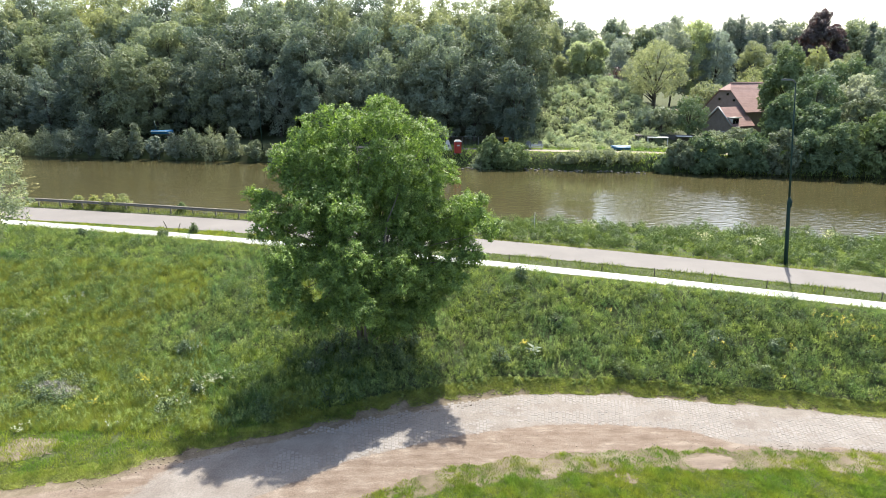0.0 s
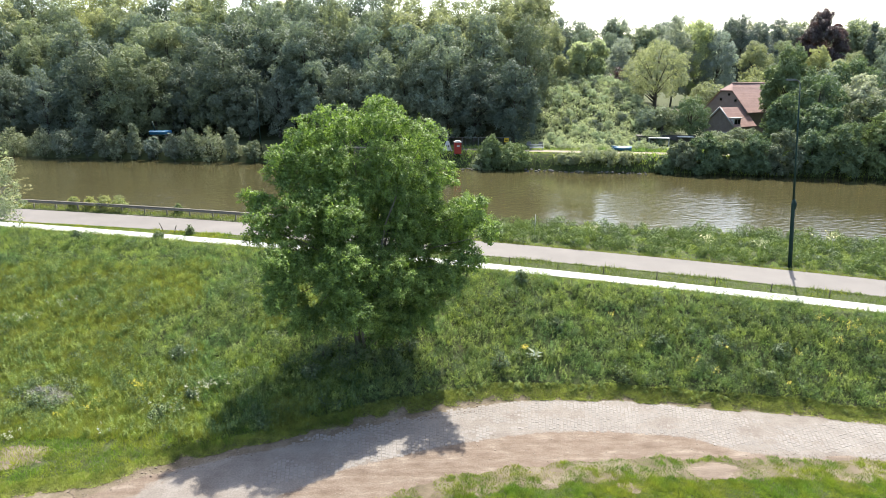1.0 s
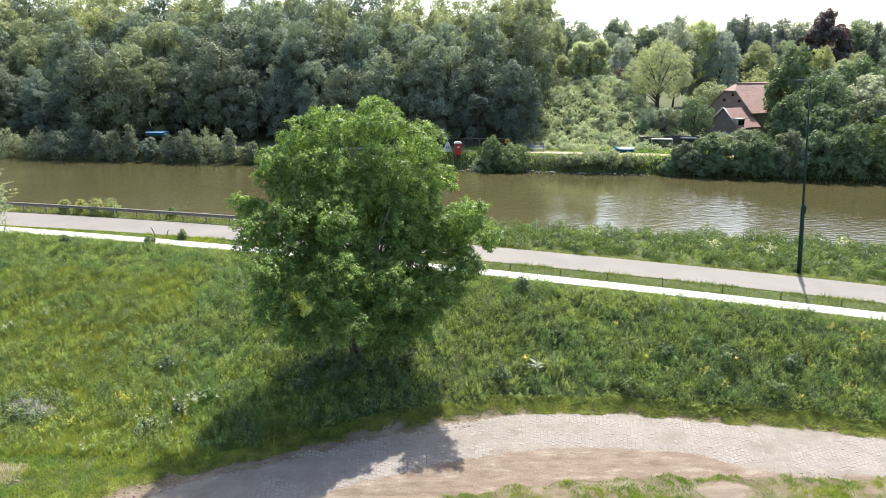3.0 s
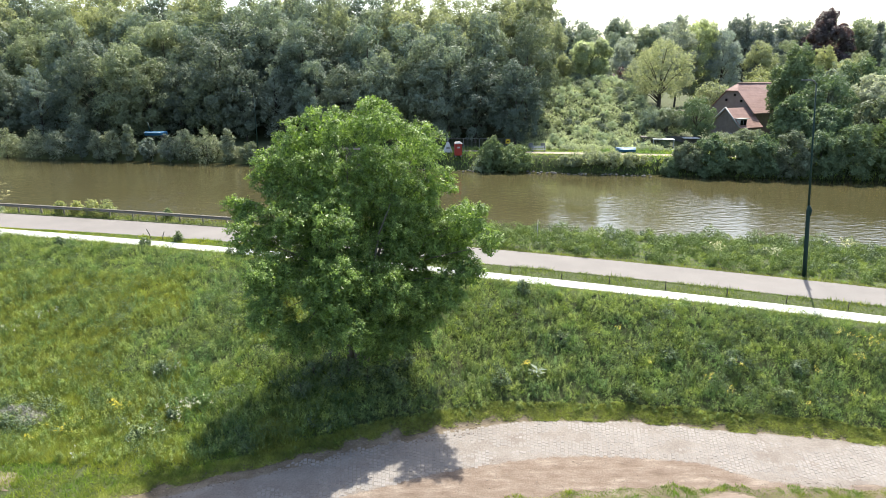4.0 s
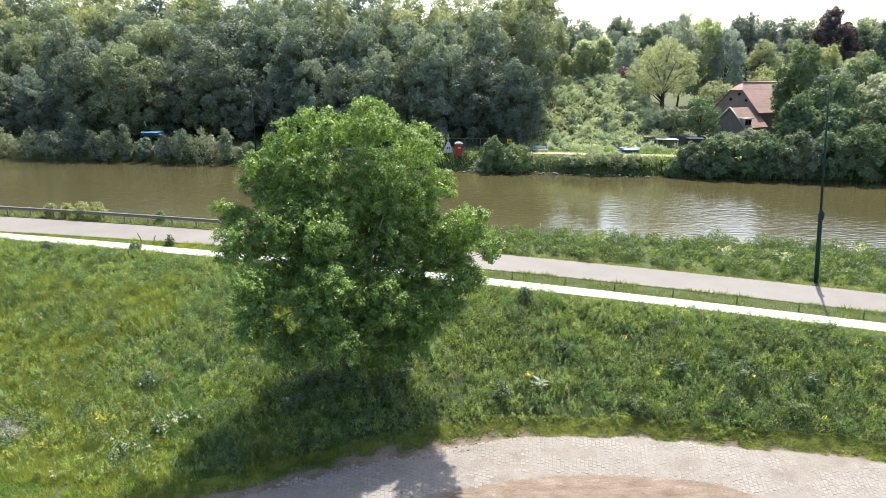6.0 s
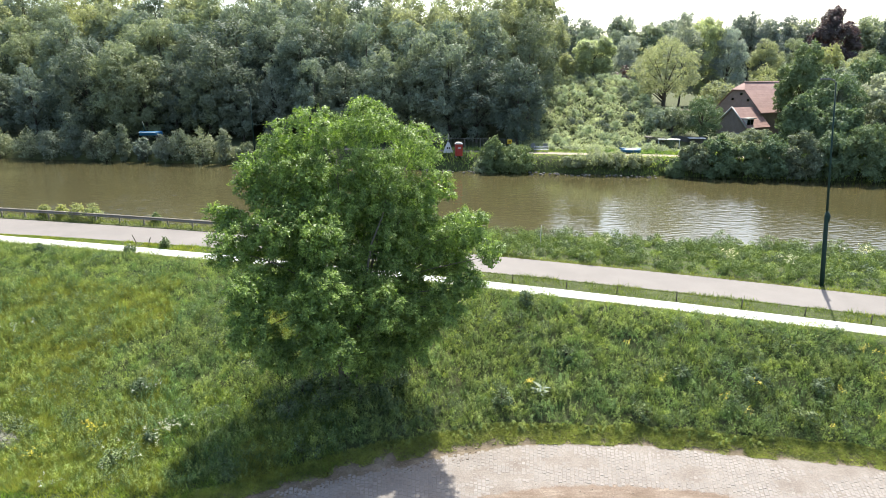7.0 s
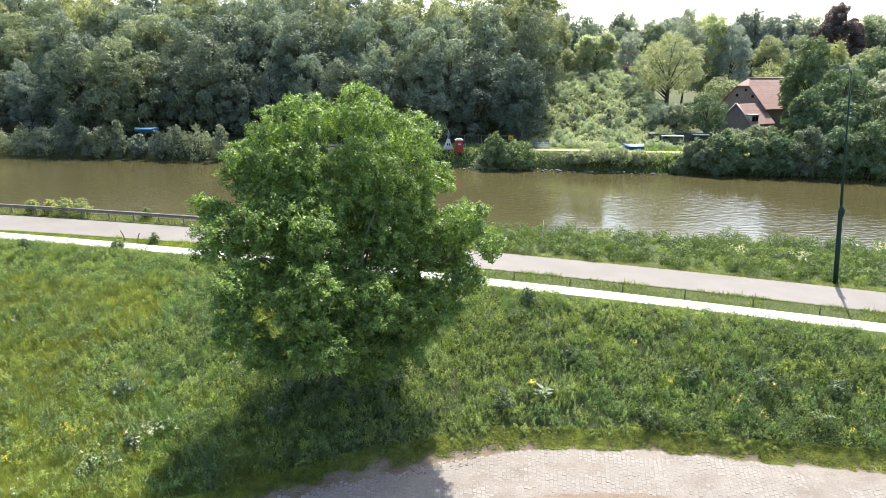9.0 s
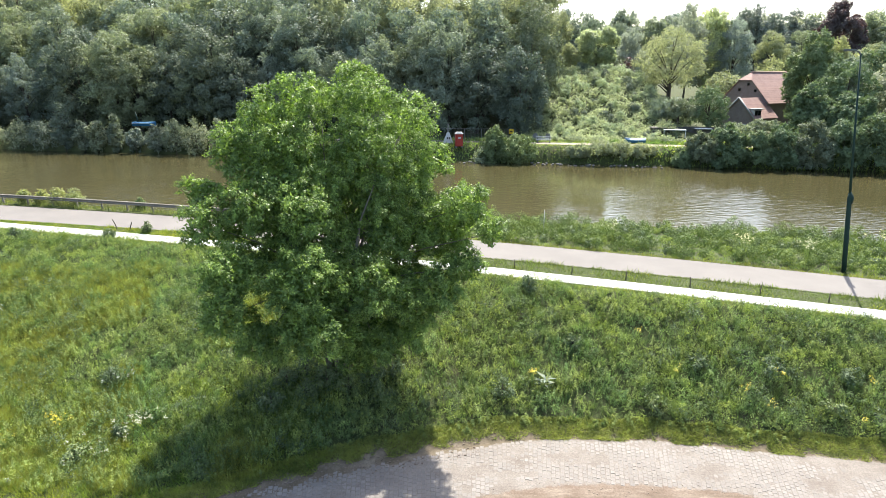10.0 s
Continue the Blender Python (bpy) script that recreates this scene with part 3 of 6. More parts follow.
def lone_tree(at):
    rng = np.random.default_rng(23)
    t = thing("tree", at, "large bushy ash tree in full leaf on the grassy slope", "tree")
    # main boughs: place from the stool, height above the lane, radius
    boughs = [(-1.3, 1.3, 13.4, 1.4), (1.0, 1.4, 13.6, 1.4), (3.1, 2.2, 12.5, 1.42), (-2.9, 1.0, 12.6, 1.35), (-3.9, -0.1, 11.7, 1.15), (-1.5, 0.0, 11.3, 1.75),
              (1.2, 0.1, 11.5, 1.65), (2.9, 1.0, 9.9, 1.48), (-5.4, -0.6, 10.0, 0.7), (-4.7, -0.9, 9.8, 0.8), (-4.4, -2.4, 8.9, 1.07), (-2.5, -1.8, 9.5, 1.46),
              (-0.6, -2.5, 9.4, 1.36), (1.9, -0.3, 8.6, 1.32), (3.9, 0.3, 8.2, 1.35), (5.6, -0.1, 9.2, 1.24), (6.6, -1.2, 8.3, 0.78), (4.2, 1.5, 10.8, 1.02),
              (-3.3, -0.6, 10.6, 1.15), (-0.2, -1.1, 10.2, 1.25), (1.6, 0.0, 9.8, 1.21), (-1.8, -1.5, 10.2, 1.1)]
    hems = [(5.6, -1.0, 6.8, 0.97), (4.5, -1.5, 5.9, 1.13), (-3.2, -3.9, 7.4, 1.31), (-3.1, -4.9, 6.1, 1.07), (-0.5, -3.9, 7.1, 1.56), (1.6, -2.3, 6.3, 1.56),
            (3.2, -1.6, 5.4, 1.3), (-0.1, -4.5, 5.4, 1.31), (3.2, -1.2, 4.2, 1.13), (1.9, -1.9, 3.8, 1.04), (-2.1, -4.3, 4.9, 1.02), (0.8, -2.9, 5.3, 1.15), (0.3, -2.3, 4.4, 0.9)]
    boughs += hems
    lobes = [(np.array([x, y, z - at[2]]), r) for x, y, z, r in boughs]
    # the far side of the crown, fuller and less broken
    for x, y, z, r in boughs:
        if z > 6.4 and r > 1.0:
            lobes.append((np.array([x * 0.86 + rng.uniform(-0.4, 0.4), y + rng.uniform(2.0, 2.8), z - rng.uniform(0.2, 0.9) - at[2]]), r * rng.uniform(0.85, 1.05)))
        if 6.5 < z < 11 and r > 1.25:
            lobes.append((np.array([x * 0.8 + rng.uniform(-0.4, 0.4), y + rng.uniform(4.4, 5.6), z - rng.uniform(0.6, 1.4) - at[2]]), r * rng.uniform(0.85, 1.05)))
    lobes += [(np.array([x, y, z - at[2]]), r) for x, y, z, r in ((4.6, 1.4, 7.0, 1.3), (3.4, 2.6, 7.4, 1.4), (3.0, 0.8, 5.8, 1.2), (5.2, 0.6, 8.0, 1.0), (-1.7, -1.0, 7.9, 1.3), (0.3, -0.9, 7.9, 1.3), (2.2, -0.6, 7.8, 1.3))]
    # shoots low round the stems
    for k in range(7):
        a = k / 7 * 2 * math.pi
        lobes.append((np.array([1.7 * math.cos(a), 1.0 * math.sin(a) - 0.7, rng.uniform(1.5, 2.9)]), rng.uniform(0.8, 1.1)))
    # leaf sprays stand apart from one another over the boughs
    centre, size = np.array([p for p, _ in lobes]), np.array([r for _, r in lobes])
    pos, out, rad, full = [], [], [], []
    for k, (p, r) in enumerate(lobes):
        for d in ball(rng, int(85 * r * r)):
            q = p + d * (r - 0.3) * rng.uniform(0.78, 1.08)
            gap = np.linalg.norm(centre - q, axis=1) / size
            gap[k] = 9
            if d[2] < -0.55 or gap.min() < 0.6 or (pos and np.linalg.norm(np.array(pos) - q, axis=1).min() < 0.58):
                continue
            pos.append(q)
            out.append(d)
            rad.append(rng.uniform(0.28, 0.5))
            full.append(q[1] < 2.2)
    pos, out, rad, full = np.array(pos), np.array(out), np.array(rad), np.array(full)
    # several stems from one stool, limbs to the leaf clusters
    bm = bmesh.new()
    tops = []
    for k in range(9):
        a = k / 9 * 2 * math.pi + 0.4
        foot = (0.45 * math.cos(a), 0.35 * math.sin(a), -0.5)
        lean = rng.uniform(0.7, 2.2)
        top = (lean * 1.7 * math.cos(a), lean * 0.9 * math.sin(a) + 0.4, rng.uniform(8.5, 10.8))
        mid = (lean * 0.6 * math.cos(a) + 0.1, lean * 0.4 * math.sin(a) - 0.5, 4.2)
        tube(bm, [foot, (foot[0] * 1.25, foot[1] * 1.25 - 0.1, 1.0), mid, ((mid[0] + top[0]) / 2, (mid[1] + top[1]) / 2, 7.2), top], [0.12, 0.095, 0.07, 0.045, 0.012], 8)
        tops.append((np.array(mid), np.array(top)))
    for c in [p for p, _ in lobes]:
        mid, top = min(tops, key=lambda e: np.linalg.norm((e[0] + e[1]) / 2 - c))
        k = np.clip((c[2] - 2.0 - mid[2]) / (top[2] - mid[2]), 0, 0.9)
        e = mid + (top - mid) * k
        tube(bm, [e, (e + c) / 2 + (0, 0, 0.2), c], [0.04, 0.025, 0.01], 5)
    part("trunk", bm, BARK_PALE, t)
    # leaflets cover the upper and outer side of each spray, and fewer hang inside the boughs
    n = (np.where(full, np.where(pos[:, 2] < 5.6, 3300, 2250), 900) * rad * rad).astype(int)
    i = np.repeat(np.arange(len(pos)), n)
    # each spray is a rosette of a dozen feathered leaves that arch outwards
    finger = unit(ball(rng, len(pos) * 12) + np.repeat(out, 12, 0) * 0.45 + (0, 0, 0.5))
    reach = rng.uniform(0.75, 1.25, len(finger))
    f = i * 12 + rng.integers(0, 12, len(i))
    d, u = finger[f], rng.random(len(i)) ** 0.33
    base = pos[i] + d * (rad[i] * reach[f] * u)[:, None] - np.stack([0 * u, 0 * u, 0.2 * rad[i] * u * u], 1) + rng.normal(size=(len(i), 3)) * 0.065
    way = d * 0.6 + ball(rng, len(i)) * 0.7 - (0, 0, 0.4)
    face = d * 0.9 + out[i] * 0.2 + ball(rng, len(i)) * 0.35 + (0, 0, 0.15)
    v = [slips(base, way, face, 0.092 * rng.uniform(0.7, 1.3, len(i)), 0.062 * rng.uniform(0.8, 1.25, len(i)))]
    for p, r in lobes:
        m = int((430 if p[1] < 1.2 else 230) * r * r)
        v.append(slips(p + ball(rng, m) * (0.7 * r * rng.random(m) ** 0.4)[:, None], ball(rng, m), ball(rng, m), 0.19, 0.125))
    quads("crown", np.concatenate(v), LEAF_HERO, t)
    return t


lone_tree((-4.2, 31.6, float(land(-4.2, 31.6))))

# tree with pale blossom at the edge of the slope
elder = tree(21, "tree", "tree with feathery pale green leaves and cream blossom", 11.6, 5.2, 4.2, LEAF_LIME, ROUND, 150, 0.85, 170, 0.2, 0.1, 0.2, at=(-29.4, 34.6, float(land(-29.4, 34.6))))
e_rng = np.random.default_rng(22)
d = ball(e_rng, 420)
d = d[d[:, 2] > -0.5]
umbel = d * (5.0, 5.0, 3.5) * e_rng.uniform(0.82, 1.03, len(d))[:, None] + (0, 0, 7.6)
k = np.repeat(umbel, 16, 0) + e_rng.normal(size=(len(umbel) * 16, 3)) * (0.13, 0.13, 0.03)
tagged(quads("blossom", leaves(k, ball(e_rng, len(k)) * (1, 1, 0.2), np.tile((0, 0, 1.0), (len(k), 1)), 0.09, 0.07), BLOOM_CREAM, elder), "flat cream flower heads", kind="stuff")

# ---- woods on the far bank: a few kinds, built once ----
WOODS = "trees of the wood on the far bank"
LAB = "tall leafy broadleaf tree in the riverside wood"
kinds = [
    tree(31, "tree", LAB, 18, 5.2, 1.0, LEAF_WOOD, ROUND, 112, 1.5, 62, 0.36, 0.23, at=(-8, 101, 0), group=WOODS),
    tree(32, "tree", LAB, 20, 5.0, 2.0, LEAF_WOOD, TALL, 112, 1.5, 62, 0.36, 0.23, at=(-20, 104, 0), group=WOODS),
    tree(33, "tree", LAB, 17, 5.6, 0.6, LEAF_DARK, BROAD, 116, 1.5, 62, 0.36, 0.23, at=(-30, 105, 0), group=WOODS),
    tree(34, "tree", "tall yellowish green broadleaf tree in the wood", 19, 5.0, 3.0, LEAF_LIME, TALL, 108, 1.5, 62, 0.36, 0.23, at=(-45, 108, 0), group=WOODS),
    tree(35, "tree", "thin grey-green tree at the edge of the wood", 15, 3.8, 0.6, LEAF_GREY, TALL, 84, 1.05, 100, 0.32, 0.17, at=(-14, 98, 0), group=WOODS),
]
rng = np.random.default_rng(5)
spots = []
for row, (back, step, lo, hi) in enumerate([(12.5, 5.6, 0.72, 0.98), (22.0, 6.0, 0.98, 1.15), (31.0, 6.6, 1.08, 1.25), (40.0, 6.0, 1.15, 1.35)]):
    x = -84.0 - row * 4.0
    while x < 15.5 + row * 1.2:
        spots.append((x + rng.uniform(-1.2, 1.2), back + rng.uniform(-1.6, 1.6), rng.uniform(lo, hi), rng.random(), row))
        x += step * rng.uniform(0.85, 1.15)
for k, (x, back) in enumerate([(-2.0, 15.0), (-24.0, 17.0), (-38.0, 14.0), (-52.0, 24.0), (-9.5, 12.5)]):
    kinds[k].matrix_basis = set_at(x, float(far_shore(x)) + back, 40.0 * k, 1.0, 1.0, 0.1)
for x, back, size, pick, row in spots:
    # dark trees in front, lighter crowns behind: shaded foot and lit tops by leaf colour
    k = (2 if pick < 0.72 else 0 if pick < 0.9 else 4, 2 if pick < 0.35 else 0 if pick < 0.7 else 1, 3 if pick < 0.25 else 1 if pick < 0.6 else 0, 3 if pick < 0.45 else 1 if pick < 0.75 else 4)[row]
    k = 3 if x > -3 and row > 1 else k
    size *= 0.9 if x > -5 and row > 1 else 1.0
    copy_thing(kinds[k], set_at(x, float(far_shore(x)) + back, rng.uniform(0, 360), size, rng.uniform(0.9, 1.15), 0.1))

for k, (x, back, size) in enumerate([(-40.5, 46, 1.3), (-36.5, 44, 1.28), (-33.0, 47, 1.25)]):
    copy_thing(kinds[(1, 0, 3)[k]], set_at(x, float(far_shore(x)) + back, 73.0 * k, size, 1.1, 0.1))

# more trees of the same kinds at the back of the hillside and the house
for k, (x, y, size) in enumerate([(24, 146, 0.7), (33, 150, 0.68), (50, 158, 0.7), (44, 172, 0.8), (70, 166, 0.8), (78, 160, 0.72), (88, 165, 0.8), (98, 168, 0.66), (110, 172, 0.6), (122, 172, 0.9), (134, 176, 0.9), (86, 140, 0.7), (98, 140, 0.75), (80, 128, 0.7), (90, 120, 0.75), (100, 118, 0.8)]):
    copy_thing(kinds[(3, 1, 3, 0)[(k * 3 + k // 4) % 4]], set_at(x, y, 47.0 * k, size, 1.15, 0.2))

# ---- trees right of the wood, hillside and far skyline ----


def single(seed, x, y, top, radius, leaf, label, profile=ROUND, base=1.5, clump=1.3, count=110, per=90, leaf_len=0.42, leaf_wid=0.22, stem=0.25, group=""):
    z = float(land(x, y)) - 0.1
    return tree(seed, "tree", label, top - z, radius, base, leaf, profile, count, clump, per, leaf_len, leaf_wid, stem, (x, y, z), group)


single(41, 28.9, 128, 22.6, 4.7, LEAF_SCRUB, "rounded olive green tree at the top of the hillside", count=120, per=110, leaf_len=0.34, leaf_wid=0.18)
single(48, 23.2, 125, 19.6, 2.0, LEAF_LIME, "slim yellow-green young tree at the edge of the wood", TALL, 0.8, 0.9, 50, 100, 0.32, 0.17, 0.12)
single(42, 39.3, 117, 22.0, 6.4, LEAF_LIME, "broad airy olive green tree with a bare dark trunk", BROAD, 4.2, 1.0, 125, 95, 0.32, 0.16, stem=0.42)
single(43, 41.7, 150, 23.5, 3.9, LEAF_HAZED, "grey-green tree behind the hillside, paled as by haze", count=80, per=90)
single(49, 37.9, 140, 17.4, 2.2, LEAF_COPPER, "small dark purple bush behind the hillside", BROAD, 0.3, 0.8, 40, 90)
single(44, 54.2, 150, 29.3, 5.2, LEAF_HAZED, "tall soft green poplar behind the house, paled as by haze", TALL, 2.0, 1.3, 120)
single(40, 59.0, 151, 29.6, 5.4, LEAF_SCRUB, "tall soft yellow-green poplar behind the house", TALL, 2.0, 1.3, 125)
single(45, 63.5, 148, 26.3, 4.4, LEAF_HAZED, "green tree behind the house, paled as by haze", TALL, 1.0, 1.2)
single(46, 55.5, 133, 14.6, 4.6, LEAF_LIME, "low bright yellow-green tree behind the house", BROAD, 0.5, 1.0, 90)
single(47, 66.0, 135, 17.6, 3.6, LEAF_LIME, "low bright green tree behind the house roof", BROAD, 0.5, 0.9, 60)
PINES = "dark trees on the far skyline"
for n, (x, y, top, r) in enumerate([(83.5, 188, 31.6, 3.9), (87.5, 189, 32.6, 4.0), (93.0, 190, 30.6, 4.2), (106.3, 205, 32.4, 3.6), (112.0, 206, 31.8, 4.6), (133.0, 200, 31.0, 2.2)]):
    single(501 + n, x, y, top, r, LEAF_PINE, "tall dark open-crowned pine on the skyline", TALL, 1.0, 1.3, 130, 60, group=PINES, stem=0.35)
single(56, 117.0, 200, 34.9, 7.6, LEAF_COPPER, "tall dark purple copper beech on the skyline", ROUND, 0.5, 1.8, 210, 70, 0.5, 0.3)
# the haze over this row is painted into its leaf colours
FARROW = "distant trees along the skyline"
far_kinds = [single(60, 48.0, 225, 31.2, 6.0, LEAF_HAZED, "distant rounded broadleaf tree on the skyline", BROAD, 0.6, 1.7, 80, 32, 0.68, 0.42, group=FARROW),
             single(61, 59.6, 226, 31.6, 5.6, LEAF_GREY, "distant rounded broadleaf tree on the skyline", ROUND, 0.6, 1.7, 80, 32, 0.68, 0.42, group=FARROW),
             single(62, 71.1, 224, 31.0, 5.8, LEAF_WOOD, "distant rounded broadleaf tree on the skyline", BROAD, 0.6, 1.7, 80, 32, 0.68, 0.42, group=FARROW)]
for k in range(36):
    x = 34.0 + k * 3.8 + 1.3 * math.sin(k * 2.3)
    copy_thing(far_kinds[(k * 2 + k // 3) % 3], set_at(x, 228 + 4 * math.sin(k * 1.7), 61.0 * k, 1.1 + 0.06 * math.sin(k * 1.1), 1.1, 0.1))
single(70, 57.2, 105, 20.5, 4.5, LEAF_BANK, "dense round green tree beside the house", ROUND, 0.6, 1.0, 200, 130, 0.38, 0.22, stem=0.35)
BANK = "leafy trees on the far bank"
for n, (x, y, top, r, leaf, lab) in enumerate([
        (70.6, 110, 19.0, 5.2, LEAF_BANK, "broad dark green tree on the far bank"),
        (64.5, 108, 17.0, 4.2, LEAF_WOOD, "broad dark green tree on the far bank"),
        (56.6, 95, 16.6, 4.6, LEAF_BANK, "leafy green tree hanging over the far bank"),
        (62.8, 95, 16.0, 3.8, LEAF_HAZED, "grey-green tree on the far bank, paled as by haze"),
        (50.2, 92, 13.3, 3.0, LEAF_BANK, "leafy green tree hanging over the far bank"),
        (53.2, 88.0, 12.4, 3.4, LEAF_BANK, "leafy green tree hanging over the far bank"),
        (59.2, 87.0, 13.6, 4.0, LEAF_DARK, "leafy green tree hanging over the far bank"),
        (66.0, 86.0, 14.0, 4.4, LEAF_DARK, "leafy green tree hanging over the far bank"),
        (72.5, 97, 17.5, 5.0, LEAF_DARK, "broad dark green tree on the far bank"),
        (73.5, 85.0, 15.0, 4.6, LEAF_BANK, "leafy green tree hanging over the far bank")]):
    single(72 + n, x, y, top, r, leaf, lab, BROAD, 0.3, 0.95, 160, 110, 0.36, 0.21, group=BANK)
single(82, 40.7, 102.5, 13.2, 3.2, LEAF_BANK, "small green tree in front of the house", ROUND, 0.6, 0.85, 95, 110, 0.28, 0.15)
single(83, 36.2, 103.0, 10.6, 2.8, LEAF_DARK, "small dark green tree beside the shed", ROUND, 0.2, 0.85, 70, 110, 0.28, 0.15)


def shrub(seed, x, y, height, radius, leaf, label, group="", count=34, clump=0.75, per=130, size=0.3, profile=BROAD):
    z = float(land(x, y)) - 0.1
    return tree(seed, "shrub", label, height, radius, 0.05, leaf, profile, count, clump, per, size, size * 0.5, 0.06, (x, y, z), group, 8, "shrub")


SHORE = "shrubs along the far waterline"
s_rng = np.random.default_rng(8)
n = 0
for x, h, r in [(-66, 4.6, 2.8), (-62, 4.8, 2.6), (-58.5, 5.8, 2.0), (-55.2, 4.6, 1.7), (-53, 5.2, 2.0), (-49.6, 5.6, 1.5), (-46.5, 4.2, 1.8), (-43.0, 3.6, 1.9), (-40.0, 5.4, 2.5), (-36.6, 4.8, 2.6), (-33.0, 4.2, 1.7), (-29.5, 3.2, 2.0), (-26, 3.0, 2.0), (-72, 4.5, 3.0), (-78, 4.8, 3.2), (-85, 4.8, 3.4), (-22, 3.0, 2.0), (-18, 3.0, 2.0)]:
    shrub(90 + n, x, float(far_shore(x)) + 0.9, h * s_rng.uniform(0.95, 1.3), r * s_rng.uniform(0.75, 1.0), LEAF_SILVER if n % 3 != 2 else LEAF_DARK, "silvery green willow shrub at the water's edge", SHORE, 62, 0.55, 150, 0.28, TALL)
    n += 1
shrub(110, 7.1, 89.5, 5.6, 2.1, LEAF_BANK, "tall leafy green bush on the far bank", count=80, clump=0.62, per=230, profile=TALL)
shrub(109, 10.0, 89.3, 4.0, 2.9, LEAF_BANK, "broad leafy green bush on the far bank", count=80, clump=0.62, per=230)
shrub(111, 5.2, 89.8, 2.8, 1.5, LEAF_WOOD, "low leafy bush on the far bank", count=20)
n = 0
for x, y, h, r in [(31.0, 85.8, 2.6, 1.4), (33.4, 85.6, 4.6, 2.0), (36.0, 85.0, 5.4, 2.6), (39.4, 84.5, 5.0, 2.4), (42.6, 84.0, 5.4, 2.6), (46.0, 83.4, 6.2, 2.6), (49.6, 82.8, 6.4, 2.8), (53.4, 82.0, 7.6, 3.0), (57.6, 81.4, 8.6, 3.2), (62, 80.6, 8.6, 3.4), (66.5, 79.8, 9.0, 3.4), (72, 78.8, 9.0, 3.6)]:
    shrub(120 + n, x, y, h, r, (LEAF_BANK, LEAF_DARK, LEAF_BANK, LEAF_BANK)[n % 4], "dense dark green shrub at the water's edge", SHORE, 100, 0.72, 170, 0.34)
    n += 1
for k, (x, y, h, r) in enumerate([(20.5, 88.3, 2.0, 2.4), (23.5, 87.8, 1.8, 2.4), (26.3, 87.4, 1.3, 1.8), (18.0, 88.6, 1.2, 1.6), (45, 101, 2.2, 2.2), (49.5, 103, 2.4, 2.2), (34, 104, 3.2, 2.2), (36.5, 106, 3.6, 2.6), (42.6, 95.0, 2.2, 1.6), (40.0, 121, 3.4, 2.6), (43.5, 121.5, 3.6, 2.6), (47.0, 122.5, 3.8, 2.8), (50.0, 124, 4.0, 2.6)]):
    shrub(140 + k, x, y, h, r, LEAF_LIME if k < 4 else LEAF_WOOD, "low bright green bramble bush on the far bank", "bramble bushes on the far bank", 30, 0.8, 120, 0.3)

# yellow-green shrubs behind the guard rail
LEAF_YELLOW = foliage("leaf_sulphur_green", (0.32, 0.35, 0.15), (0.5, 0.53, 0.27), (1.2, 1.2, 0.7), 0.45, rough=0.6, spec=0.2)
for k, (x, y, h, r) in enumerate([(-31.6, 51.9, 1.35, 0.45), (-30.2, 51.8, 1.35, 0.55), (-28.8, 51.6, 1.6, 0.7), (-27.5, 51.5, 1.5, 0.75), (-22.3, 51.0, 1.2, 0.4)]):
    shrub(150 + k, x, y, h, r, LEAF_YELLOW if k < 4 else LEAF_BANK, "yellow-green flowering shrub behind the guard rail" if k < 4 else "small green shrub behind the guard rail", "shrubs behind the guard rail", 20, 0.4, 420, 0.14)

# ---- house ----
BRICK = surface("old_brown_brick", [(0.3, (0.27, 0.215, 0.19)), (0.7, (0.38, 0.31, 0.275))], 1.2, 9, 0.9, 0.4, depth=0.02)
TILE = surface("red_clay_tile", [(0.3, (0.38, 0.225, 0.19)), (0.7, (0.5, 0.32, 0.275))], 0.9, 8, 0.8, 0.4, per_piece=0.08, depth=0.02)
WHITE = surface("white_paint", [(0.3, (0.68, 0.68, 0.66)), (0.7, (0.8, 0.8, 0.78))], 2, 20, 0.6, 0.05)
DARKGAP = surface("dark_window", [(0.3, (0.012, 0.012, 0.013)), (0.7, (0.02, 0.02, 0.022))], 2, 20, 0.15, 0.0, spec=0.5)
LEAD = surface("grey_lead", [(0.3, (0.3, 0.3, 0.3)), (0.7, (0.42, 0.42, 0.4))], 2, 20, 0.6, 0.1)


def prism(bm, x0, x1, half, z0, eave, ridge, clip=0.0):
    """Gabled block along x, with the gable tops clipped (half-hipped)."""
    def ring(x):
        return [bm.verts.new((x, -half, z0)), bm.verts.new((x, half, z0)), bm.verts.new((x, half, eave)), bm.verts.new((x, half * clip, ridge - (1 - 0) * 0 - (ridge - eave) * clip)), bm.verts.new((x, -half * clip, ridge - (ridge - eave) * clip)), bm.verts.new((x, -half, eave))]
    a, b = ring(x0), ring(x1)
    bm.faces.new(a[::-1])
    bm.faces.new(b)
    for k in range(6):
        bm.faces.new((a[k], a[(k + 1) % 6], b[(k + 1) % 6], b[k]))
    return bm


def roof_slab(bm, corners, thick=0.18):
    lo = [bm.verts.new(c) for c in corners]
    hi = [bm.verts.new((c[0], c[1], c[2] + thick)) for c in corners]
    bm.faces.new(lo[::-1])
    bm.faces.new(hi)
    n = len(lo)
    for k in range(n):
        bm.faces.new((lo[k], lo[(k + 1) % n], hi[(k + 1) % n], hi[k]))
    return bm


